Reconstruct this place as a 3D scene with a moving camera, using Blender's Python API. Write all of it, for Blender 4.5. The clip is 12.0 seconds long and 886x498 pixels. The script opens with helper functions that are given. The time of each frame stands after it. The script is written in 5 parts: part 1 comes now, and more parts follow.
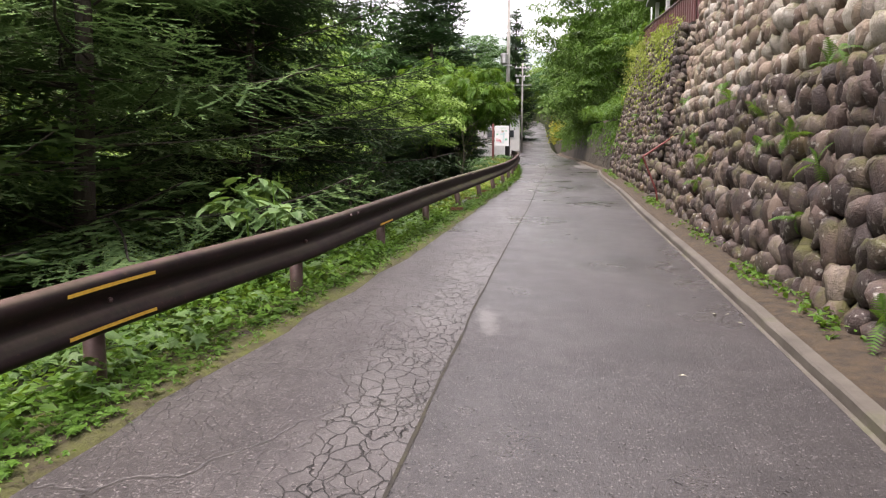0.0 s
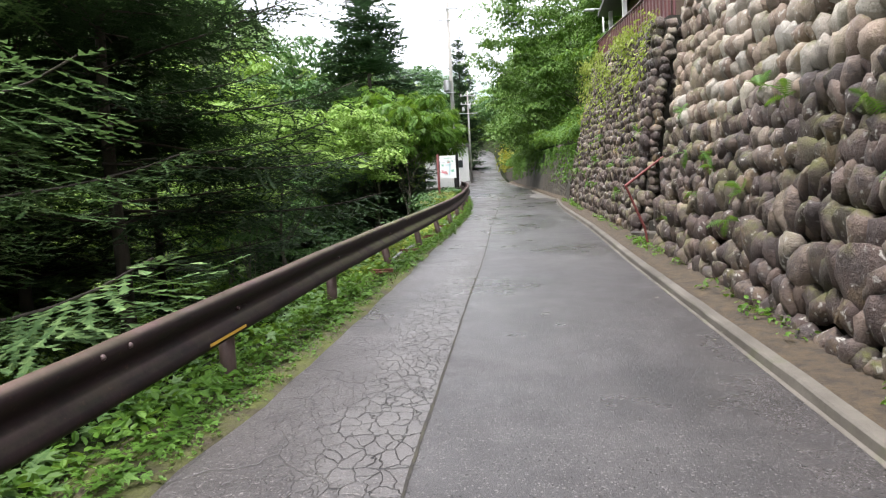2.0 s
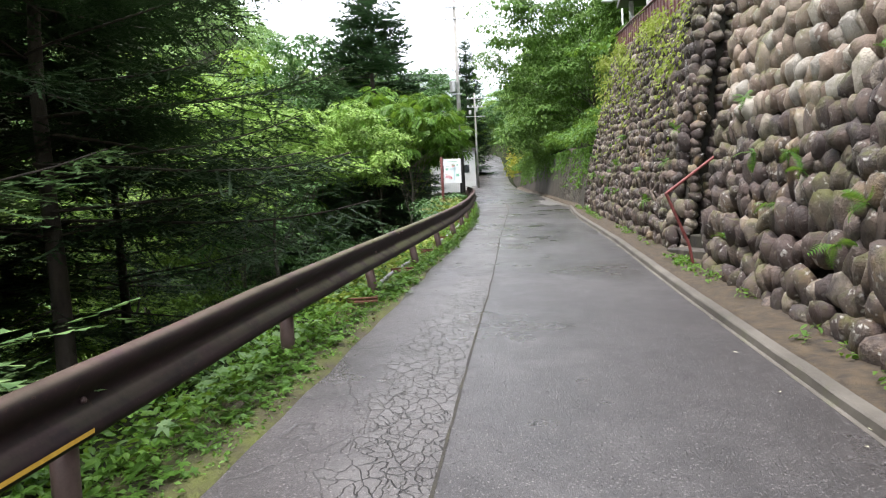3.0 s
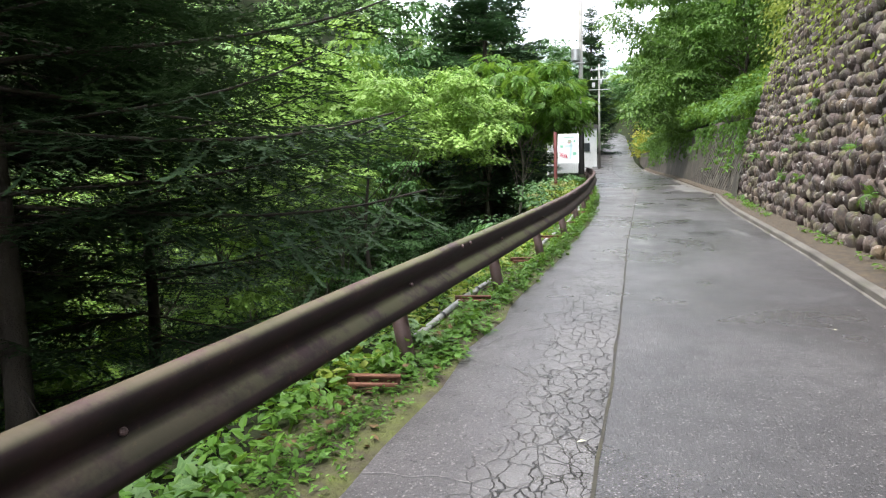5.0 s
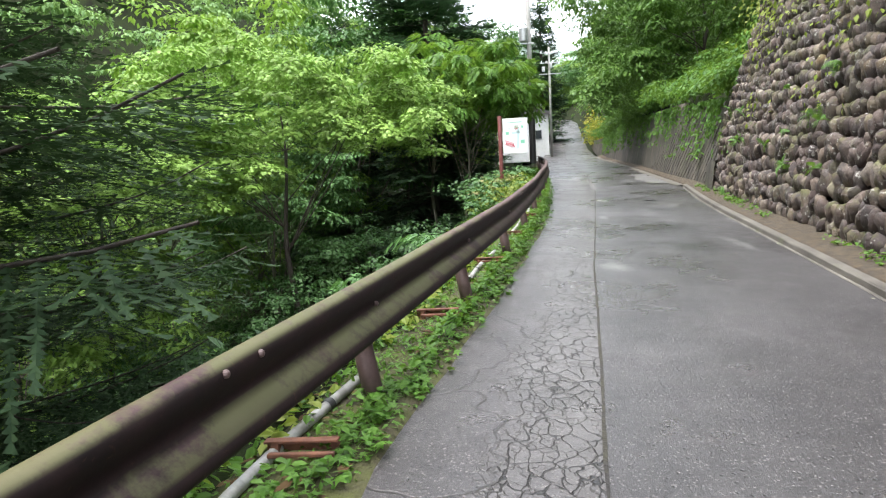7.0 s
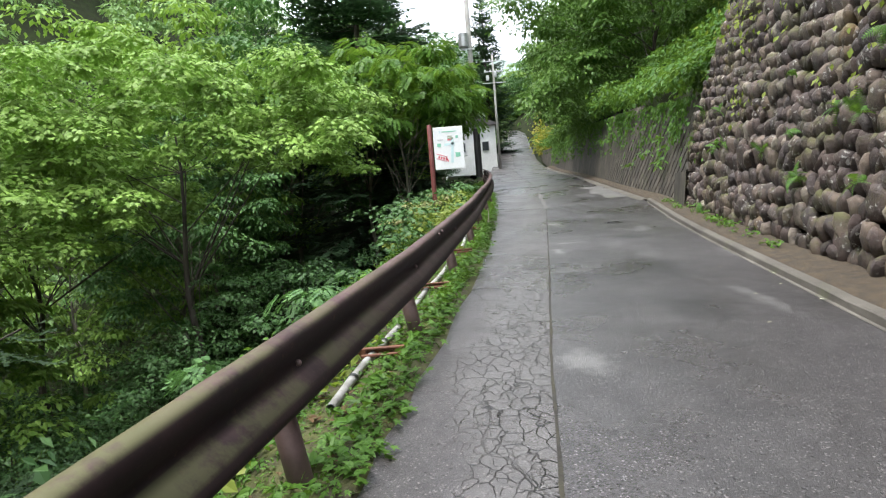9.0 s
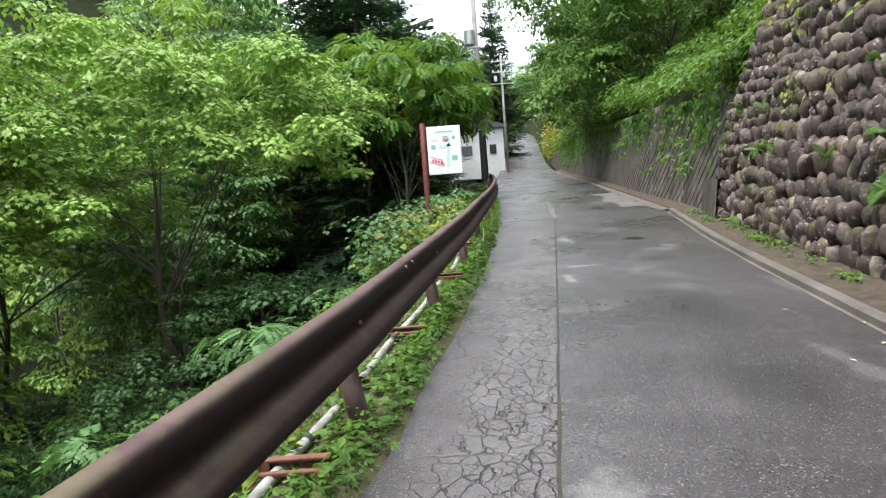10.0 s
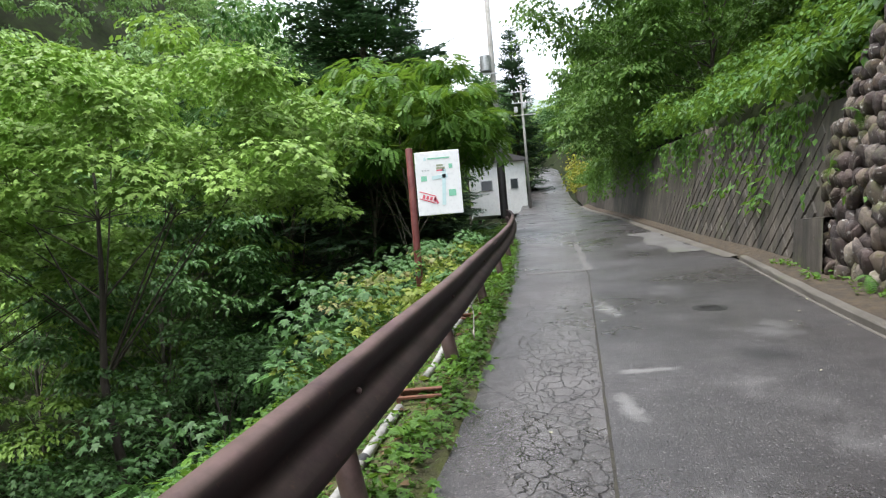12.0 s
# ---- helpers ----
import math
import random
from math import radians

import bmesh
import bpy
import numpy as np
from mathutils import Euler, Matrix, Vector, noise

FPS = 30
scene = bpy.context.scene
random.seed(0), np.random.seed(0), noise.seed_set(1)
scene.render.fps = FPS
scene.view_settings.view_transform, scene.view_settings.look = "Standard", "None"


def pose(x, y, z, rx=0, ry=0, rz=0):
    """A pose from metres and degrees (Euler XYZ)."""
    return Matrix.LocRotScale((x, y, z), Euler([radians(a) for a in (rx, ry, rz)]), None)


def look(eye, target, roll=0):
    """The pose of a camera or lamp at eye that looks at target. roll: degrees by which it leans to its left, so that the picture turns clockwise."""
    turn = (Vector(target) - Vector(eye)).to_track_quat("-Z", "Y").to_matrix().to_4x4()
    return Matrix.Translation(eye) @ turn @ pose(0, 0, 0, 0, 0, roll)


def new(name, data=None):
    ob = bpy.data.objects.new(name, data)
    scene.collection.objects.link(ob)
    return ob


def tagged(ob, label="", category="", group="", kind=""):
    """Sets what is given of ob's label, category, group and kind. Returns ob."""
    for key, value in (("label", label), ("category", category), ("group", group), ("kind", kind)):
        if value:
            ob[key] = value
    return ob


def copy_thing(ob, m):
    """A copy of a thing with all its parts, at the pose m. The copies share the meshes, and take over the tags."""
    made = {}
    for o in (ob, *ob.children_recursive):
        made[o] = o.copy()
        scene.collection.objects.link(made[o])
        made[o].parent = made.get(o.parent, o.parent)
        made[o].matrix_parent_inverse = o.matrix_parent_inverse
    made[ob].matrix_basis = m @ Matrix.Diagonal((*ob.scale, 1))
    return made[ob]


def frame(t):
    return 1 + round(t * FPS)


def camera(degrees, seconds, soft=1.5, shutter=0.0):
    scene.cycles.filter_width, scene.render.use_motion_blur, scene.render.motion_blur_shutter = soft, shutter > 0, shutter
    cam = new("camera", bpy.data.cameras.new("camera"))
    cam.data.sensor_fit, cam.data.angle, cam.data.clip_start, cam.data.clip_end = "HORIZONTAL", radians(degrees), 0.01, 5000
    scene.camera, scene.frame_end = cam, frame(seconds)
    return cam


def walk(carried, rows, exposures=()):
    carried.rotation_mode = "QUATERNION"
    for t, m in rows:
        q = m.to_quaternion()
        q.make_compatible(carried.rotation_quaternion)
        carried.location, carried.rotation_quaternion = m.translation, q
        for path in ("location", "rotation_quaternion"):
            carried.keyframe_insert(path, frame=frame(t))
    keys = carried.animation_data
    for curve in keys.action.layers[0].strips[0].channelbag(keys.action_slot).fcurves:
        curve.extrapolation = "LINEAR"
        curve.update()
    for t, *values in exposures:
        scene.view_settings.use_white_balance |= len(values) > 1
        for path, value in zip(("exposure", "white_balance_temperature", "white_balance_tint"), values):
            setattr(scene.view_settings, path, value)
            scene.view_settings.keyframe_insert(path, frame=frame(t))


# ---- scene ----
cam = camera(71.8, 12.0, 1.2)
METRES, EYE, TILT, LEAN, TURN = 19.0, 1.38, -5.5, 0.0, 0.0
ROWS = [
    (0.0, 0.0, 0.0, 0.0, 0.0, 0.0, -0.0),
    (0.5, 0.0016, 0.0403, 0.0088, -1.45, 1.27, 1.83),
    (1.0, 0.0099, 0.0799, 0.0155, -2.06, 1.96, 2.83),
    (1.5, 0.0179, 0.1273, 0.024, -5.24, 1.9, 4.63),
    (2.0, 0.0257, 0.1709, 0.0326, -3.95, 2.8, 3.59),
    (2.5, 0.0322, 0.2175, 0.0406, -3.72, 3.29, 3.11),
    (4.5, 0.0553, 0.3947, 0.0696, 2.94, 2.51, 2.2),
    (5.0, 0.059, 0.4354, 0.077, 7.24, 1.66, 0.57),
    (5.5, 0.0589, 0.475, 0.0838, 10.64, 1.05, -0.28),
    (6.0, 0.0658, 0.5172, 0.0913, 7.81, 0.34, 1.34),
    (6.5, 0.0711, 0.5549, 0.0976, 6.08, 0.32, 1.78),
    (7.0, 0.0792, 0.5945, 0.1049, 3.26, 0.67, 2.46),
    (7.5, 0.0832, 0.6299, 0.1122, 3.03, 1.92, 2.14),
    (9.5, 0.1172, 0.7795, 0.1376, -1.58, 1.56, 5.39),
    (10.0, 0.1247, 0.8204, 0.1449, -0.08, 1.95, 4.36),
    (10.5, 0.1312, 0.8579, 0.1516, 1.06, 2.61, 3.24),
    (11.0, 0.1353, 0.8975, 0.1581, 1.26, 3.64, 3.25),
    (11.5, 0.1425, 0.9343, 0.1642, 1.87, 4.66, 3.71),
    (12.0, 0.1487, 0.9721, 0.1704, 2.24, 5.44, 4.65),
]
walk(cam, [(t, pose(0, 0, EYE, TILT, LEAN, TURN) @ pose(METRES * x, METRES * y, METRES * z, 90 + pitch, roll, yaw)) for t, x, y, z, yaw, pitch, roll in ROWS], [(0.0, 0.96, 7150, 24), (1.5, 1.17, 6750, 16), (2.7, 1.18, 6600, 14), (4.5, 1.2, 6500, 13), (5.5, 1.56, 6500, 12), (6.0, 1.64, 6500, 12), (6.5, 1.5, 6500, 11), (7.0, 1.4, 6500, 11), (7.5, 1.15, 6500, 10), (9.5, 1.05, 6500, 11), (10.0, 1.14, 6500, 12), (11.0, 1.12, 6450, 12), (12.0, 0.92, 6450, 12)])

# ---- world, sun ----
world = bpy.data.worlds.new("overcast_sky")
scene.world = world
world.use_nodes = True
wn, wl = world.node_tree.nodes, world.node_tree.links
wn.clear()
sky = wn.new("ShaderNodeTexSky")
sky.sky_type, sky.sun_disc = "NISHITA", False
sky.sun_elevation, sky.sun_rotation = radians(70), radians(245)
sky.dust_density, sky.air_density = 6.0, 1.0
cloud = wn.new("ShaderNodeMix")
cloud.data_type = "RGBA"
cloud.inputs[0].default_value = 0.8
cloud.inputs[7].default_value = (12.6, 13.5, 14.6, 1)
bg = wn.new("ShaderNodeBackground")
bg.inputs[1].default_value = 0.13
wout = wn.new("ShaderNodeOutputWorld")
wl.new(sky.outputs[0], cloud.inputs[6])
wl.new(cloud.outputs[2], bg.inputs[0])
wl.new(bg.outputs[0], wout.inputs[0])
sun = new("sun", bpy.data.lights.new("sun", "SUN"))
sun.data.energy, sun.data.angle, sun.data.color = 2.6, radians(22), (1.0, 0.98, 0.95)
sun.matrix_world = look((0, 0, 60), (20, 9, 0))

# ---- plan: lines across the slope, as x over y ----
RNG = np.random.default_rng(7)
LY = [-30, 0, 3.3, 4.5, 7.3, 8.1, 11.3, 13.4, 15.8, 17.6, 20.9, 23.3, 28, 34.3, 47.7, 58, 70, 90, 110, 130]
LX = [-9.8, -2.3, -1.5, -1.2, -.45, -.27, .42, .84, 1.38, 1.78, 2.43, 2.86, 3.5, 4.18, 5.26, 6.6, 8.3, 11.6, 14.5, 17.0]
SY = [-30, 2.4, 5.1, 6.4, 10.4, 12.3, 15.4, 18.2, 20.6, 28, 35, 48, 70]
SX = [-6.2, -.2, .28, .53, 1.31, 1.7, 2.28, 2.78, 3.26, 4.7, 5.75, 7.4, 10.2]
KY = [-30, 2.7, 4.64, 5.8, 8, 11.7, 16.8, 19.7, 22.4, 24.6, 28.5, 33, 43, 51, 70, 90, 110, 130]
KX = [-5.0, 2.03, 2.41, 2.635, 3.06, 3.76, 4.8, 5.32, 5.8, 6.24, 7.15, 7.75, 9.1, 9.95, 12.2, 15.0, 17.8, 20.2]
WY = [-30, 3.7, 5, 6.7, 8.7, 13, 15.2, 19, 21.3, 24, 26, 28.8, 33, 43, 52, 70, 90]
WX = [-4.3, 2.73, 2.95, 3.22, 3.66, 4.55, 4.98, 5.7, 6.1, 6.62, 7.0, 7.5, 7.95, 9.35, 10.3, 12.6, 15.6]
ZY = [-60, 0, 55, 62, 70, 90, 110, 125, 160, 400]
ZZ = [-4.77, 0, 4.37, 5.05, 6.1, 9.6, 13.4, 15.4, 17.5, 24]


def left(y): return np.interp(y, LY, LX)
def seam(y): return np.interp(y, SY, SX)
def kerb_x(y): return np.interp(y, KY, KX)
def foot(y): return np.interp(y, WY, WX)
def road_z(y): return np.interp(y, ZY, ZZ)
def smooth(a, b, x):
    t = np.clip((x - a) / (b - a), 0, 1)
    return t * t * (3 - 2 * t)


def wall_height(y):
    return np.interp(y, [-30, 13.6, 13.61, 14.3, 25.9, 25.95, 34, 45, 60, 75], [6.6, 3.95, 4.0, 4.05, 4.9, 2.15, 2.3, 2.3, 1.5, 0.4])


def ground_z(x, y):
    """Height of the natural ground: bank and ravine on the valley side, terrace and hill behind the walls."""
    base = road_z(y)
    d = left(y) - 0.75 - x
    drop = 0.04 + 0.12 * np.clip(d, 0, 0.8) + 1.25 * np.clip(d - 0.75, 0, 5.5) + 0.2 * np.clip(d - 6.2, 0, 16)
    rise = 1.05 * np.clip(d - 25, 0, 95) + 0.55 * smooth(48, 75, y) * np.clip(d - 2, 0, 24)
    z = base - np.where(d > 0, drop, 0.05) + np.where(d > 0, rise, 0)
    e = x - foot(y) - 0.75
    top = wall_height(y) - 0.1
    hill = np.where(y < 26, 0.85 * np.clip(e - 9, 0, 60), 0.0) + np.where(y >= 26, 0.8 * np.clip(e, 0, 45), 0.0)
    back = np.clip(e - 45, 0, 100) * 0.3
    return np.where(e > 0, base + top * smooth(0, 0.35, e) + hill + back, z)


# ---- mesh helpers ----
def np_mesh(name, v, f, smooth_it=False):
    v, f = np.asarray(v, dtype=np.float32), np.asarray(f, dtype=np.int32)
    me = bpy.data.meshes.new(name)
    me.vertices.add(len(v))
    me.vertices.foreach_set("co", v.ravel())
    me.loops.add(f.size)
    me.loops.foreach_set("vertex_index", f.ravel())
    me.polygons.add(len(f))
    me.polygons.foreach_set("loop_start", np.arange(len(f), dtype=np.int32) * f.shape[1])
    me.polygons.foreach_set("use_smooth", np.full(len(f), smooth_it, dtype=bool))
    me.update(calc_edges=True)
    return me


def thing(name, label, category, loc=(0, 0, 0), group="", kind=""):
    ob = new(name)
    ob.location = loc
    ob.empty_display_size = 0.1
    return tagged(ob, label, category, group, kind)


def put(name, me, material, parent=None, label="", at=None):
    ob = new(name, me)
    if not me.materials:
        me.materials.append(material)
    if parent is not None:
        ob.parent = parent
    if at is not None:
        ob.matrix_local = at
    if label:
        tagged(ob, label)
    return ob


def part(name, bm, material, parent=None, label="", at=None, smooth_it=False):
    me = bpy.data.meshes.new(name)
    bm.to_mesh(me)
    bm.free()
    if smooth_it:
        me.polygons.foreach_set("use_smooth", np.ones(len(me.polygons), dtype=bool))
    return put(name, me, material, parent, label, at)


def box_bm(size, centre=(0, 0, 0), bevel=0.0, seg=1):
    bm = bmesh.new()
    bmesh.ops.create_cube(bm, size=1, matrix=Matrix.Translation(centre) @ Matrix.Diagonal((*size, 1)))
    if bevel:
        bmesh.ops.bevel(bm, geom=bm.edges[:], offset=bevel, segments=seg, profile=0.5, affect="EDGES")
    return bm


def cyl_bm(r1, r2, h, sides=16, bevel=0.0, base=(0, 0, 0)):
    bm = bmesh.new()
    bmesh.ops.create_cone(bm, cap_ends=True, segments=sides, radius1=r1, radius2=r2, depth=h, matrix=Matrix.Translation((base[0], base[1], base[2] + h / 2)))
    if bevel:
        rims = [e for e in bm.edges if abs(e.verts[0].co.z - e.verts[1].co.z) < 1e-5]
        bmesh.ops.bevel(bm, geom=rims, offset=bevel, segments=2, profile=0.5, affect="EDGES")
    return bm


def tube(points, radii, sides=7):
    """Vertices and quads of a tapered tube along points."""
    p = np.asarray(points, float)
    r = np.broadcast_to(np.asarray(radii, float), (len(p),))
    d = np.gradient(p, axis=0)
    d /= np.linalg.norm(d, axis=1)[:, None] + 1e-9
    ref = np.where(np.abs(d[:, 2:3]) > 0.9, np.array([[1.0, 0, 0]]), np.array([[0, 0, 1.0]]))
    u = np.cross(d, ref)
    u /= np.linalg.norm(u, axis=1)[:, None] + 1e-9
    w = np.cross(d, u)
    a = np.linspace(0, 2 * math.pi, sides, endpoint=False)
    v = (p[:, None] + r[:, None, None] * (np.cos(a)[None, :, None] * u[:, None] + np.sin(a)[None, :, None] * w[:, None])).reshape(-1, 3)
    i, j = np.meshgrid(np.arange(len(p) - 1), np.arange(sides), indexing="ij")
    k = (j + 1) % sides
    f = np.stack([i * sides + j, i * sides + k, (i + 1) * sides + k, (i + 1) * sides + j], -1).reshape(-1, 4)
    return v, f


def merge(pieces):
    vs, fs, n = [], [], 0
    for v, f in pieces:
        vs.append(v)
        fs.append(np.asarray(f) + n)
        n += len(v)
    return np.concatenate(vs), np.concatenate(fs)


def strip(ys, columns):
    """A ribbon along y: columns of (x array, z array), joined by quads."""
    v = np.stack([np.stack([x, ys, z], -1) for x, z in columns], 1)
    n, m = v.shape[:2]
    i, j = np.meshgrid(np.arange(n - 1), np.arange(m - 1), indexing="ij")
    f = np.stack([i * m + j, i * m + j + 1, (i + 1) * m + j + 1, (i + 1) * m + j], -1).reshape(-1, 4)
    return v.reshape(-1, 3), f


def turns(yaw, tilt, roll):
    """Rotation matrices Rz(yaw) Ry(tilt) Rx(roll) for arrays of angles."""
    cy, sy, ct, st, cr, sr = np.cos(yaw), np.sin(yaw), np.cos(tilt), np.sin(tilt), np.cos(roll), np.sin(roll)
    m = np.empty((len(yaw), 3, 3))
    m[:, 0, 0], m[:, 0, 1], m[:, 0, 2] = cy * ct, cy * st * sr - sy * cr, cy * st * cr + sy * sr
    m[:, 1, 0], m[:, 1, 1], m[:, 1, 2] = sy * ct, sy * st * sr + cy * cr, sy * st * cr - cy * sr
    m[:, 2, 0], m[:, 2, 1], m[:, 2, 2] = -st, ct * sr, ct * cr
    return m


def stamp(template, pos, rot, size):
    tv, tf = template
    v = pos[:, None] + np.asarray(size)[:, None, None] * np.einsum("nij,kj->nki", rot, tv)
    f = (np.arange(len(pos)) * len(tv))[:, None, None] + tf[None]
    return v.reshape(-1, 3), f.reshape(-1, tf.shape[1])


LEAF = (np.array([[0, 0, 0], [.45, .27, .05], [1, 0, -.08], [.45, -.27, .05]], float), np.array([[0, 2, 1], [0, 3, 2]]))
OVAL = (np.array([[0, 0, 0], [.25, .27, .05], [.65, .25, .04], [1, 0, -.1], [.65, -.25, .04], [.25, -.27, .05]], float),
        np.array([[0, 3, 2], [0, 2, 1], [0, 5, 4], [0, 4, 3]]))


def lobed():
    v, f = [], []
    for a, r in ((-115, .5), (-52, .85), (0, 1.0), (52, .85), (115, .5)):
        a = radians(a)
        d, p = np.array([math.cos(a), math.sin(a), 0]), np.array([-math.sin(a), math.cos(a), 0])
        o = np.array([.35, 0, 0.03])
        n = len(v)
        v += [o + p * .2 - d * .1, o - p * .2 - d * .1, o + d * r * .65 + np.array([0, 0, -.06 * r])]
        f.append([n, n + 1, n + 2])
    return np.array(v), np.array(f)


LOBED = lobed()


def fern_frond():
    v, f = [], []
    for i in range(11):
        s = i / 11
        x, z = s, 0.35 * s - 0.55 * s * s
        w = 0.3 * math.sin(math.pi * (0.12 + 0.85 * s)) + 0.02
        for side in (-1, 1):
            n = len(v)
            v += [[x, 0, z], [x + .085, 0, z + .01], [x + .05 + w * .25, side * w, z - .05]]
            f.append([n, n + 1, n + 2])
    return np.array(v, float), np.array(f)


FERN = fern_frond()


def compound():
    """A pinnate leaf of paired leaflets, as of walnut or ash."""
    v, f = [], []
    for i in range(7):
        s = .15 + .8 * i / 6
        z = .12 * s - .3 * s * s
        for side in ((-1, 1) if i < 6 else (0,)):
            d = np.array([.55, side * .85, -.08]) if side else np.array([1.0, 0, -.2])
            d /= np.linalg.norm(d)
            p = np.array([-d[1], d[0], 0]) * .075
            o = np.array([s, 0, z])
            n = len(v)
            v += [o, o + d * .17 + p, o + d * .38, o + d * .17 - p]
            f += [[n, n + 1, n + 2], [n, n + 2, n + 3]]
    return np.array(v), np.array(f)


COMPOUND = compound()

# ---- materials ----
class Mat:
    """A node material with a few short hands."""
    def __init__(self, name):
        self.m = bpy.data.materials.new(name)
        self.m.use_nodes = True
        self.t = self.m.node_tree
        self.b = self.t.nodes["Principled BSDF"]
        self.geo = self.t.nodes.new("ShaderNodeNewGeometry")
        self.obj = self.t.nodes.new("ShaderNodeObjectInfo")

    def link(self, a, b): self.t.links.new(a, b)

    def put(self, key, value):
        s = self.b.inputs[key]
        if isinstance(value, bpy.types.NodeSocket):
            self.link(value, s)
        else:
            s.default_value = value

    def noise(self, scale, detail=4.0, rough=0.55, at=None, stretch=None):
        n = self.t.nodes.new("ShaderNodeTexNoise")
        n.inputs["Scale"].default_value, n.inputs["Detail"].default_value, n.inputs["Roughness"].default_value = scale, detail, rough
        src = at or self.geo.outputs["Position"]
        if stretch:
            k = self.t.nodes.new("ShaderNodeVectorMath")
            k.operation = "MULTIPLY"
            k.inputs[1].default_value = stretch
            self.link(src, k.inputs[0])
            src = k.outputs[0]
        self.link(src, n.inputs["Vector"])
        return n.outputs["Fac"]

    def voronoi(self, scale, feature="F1", at=None, rand=1.0):
        n = self.t.nodes.new("ShaderNodeTexVoronoi")
        n.feature = feature
        n.inputs["Scale"].default_value = scale
        n.inputs["Randomness"].default_value = rand
        self.link(at or self.geo.outputs["Position"], n.inputs["Vector"])
        return n.outputs["Distance"]

    def ramp(self, fac, stops):
        n = self.t.nodes.new("ShaderNodeValToRGB")
        r = n.color_ramp
        while len(r.elements) < len(stops):
            r.elements.new(0.5)
        for e, (p, c) in zip(r.elements, stops):
            e.position = p
            e.color = (c, c, c, 1) if isinstance(c, (int, float)) else (*c, 1)
        self.link(fac, n.inputs[0])
        return n.outputs[0]

    def mix(self, fac, a, b, blend="MIX"):
        n = self.t.nodes.new("ShaderNodeMix")
        n.data_type, n.blend_type = "RGBA", blend
        for key, v in ((0, fac), (6, a), (7, b)):
            if isinstance(v, bpy.types.NodeSocket):
                self.link(v, n.inputs[key])
            elif key == 0:
                n.inputs[0].default_value = v
            else:
                n.inputs[key].default_value = (*v, 1)
        return n.outputs[2]

    def math(self, op, a, b=0.0):
        n = self.t.nodes.new("ShaderNodeMath")
        n.operation = op
        for i, v in enumerate((a, b)):
            if isinstance(v, bpy.types.NodeSocket):
                self.link(v, n.inputs[i])
            else:
                n.inputs[i].default_value = v
        return n.outputs[0]

    def axis(self, i):
        n = self.t.nodes.new("ShaderNodeSeparateXYZ")
        self.link(self.geo.outputs["Position"], n.inputs[0])
        return n.outputs[i]

    def up(self):
        n = self.t.nodes.new("ShaderNodeSeparateXYZ")
        self.link(self.geo.outputs["Normal"], n.inputs[0])
        return n.outputs[2]

    def warp(self, scale, amount):
        """Positions shaken by a noise."""
        n = self.t.nodes.new("ShaderNodeTexNoise")
        n.inputs["Scale"].default_value, n.inputs["Detail"].default_value = scale, 3
        self.link(self.geo.outputs["Position"], n.inputs["Vector"])
        k = self.t.nodes.new("ShaderNodeVectorMath")
        k.operation = "MULTIPLY_ADD"
        k.inputs[1].default_value = (amount,) * 3
        self.link(n.outputs["Color"], k.inputs[0])
        self.link(self.geo.outputs["Position"], k.inputs[2])
        return k.outputs[0]

    def longer(self, src):
        """Positions squeezed along the road, so that cells come out longer that way."""
        k = self.t.nodes.new("ShaderNodeVectorMath")
        k.operation = "MULTIPLY"
        k.inputs[1].default_value = (1.15, .72, 1.0)
        self.link(src, k.inputs[0])
        return k.outputs[0]

    def bump(self, height, strength=0.5, distance=0.01):
        n = self.t.nodes.new("ShaderNodeBump")
        n.inputs["Strength"].default_value, n.inputs["Distance"].default_value = strength, distance
        self.link(height, n.inputs["Height"])
        self.link(n.outputs[0], self.b.inputs["Normal"])
        return self

    def rand(self, per_object=False):
        return self.obj.outputs["Random"] if per_object else self.geo.outputs["Random Per Island"]


# pale smears (above 0; the last one paints in sky glare beside the seam) and damp stains (below 0) of the newer lane:
# place, half-widths, strength
STAINS_AND_GLARE = [(2.98, 18.1, .2, .28, .5), (4.05, 23.1, .28, .07, .7), (4.34, 25.4, .13, .5, .6), (4.78, 19.3, .1, .7, .25), (5.6, 21.4, .1, .6, .25), (3.75, 22.4, .08, .3, .6),
          (5.0, 23.3, .26, .26, -.85), (4.15, 19.2, .4, .6, -.6), (4.5, 20.8, .35, .6, -.5), (2.13, 7.1, .28, .6, -.55), (1.4, 4.0, .3, .5, -.35), (.35, 4.7, .1, .5, .4)]


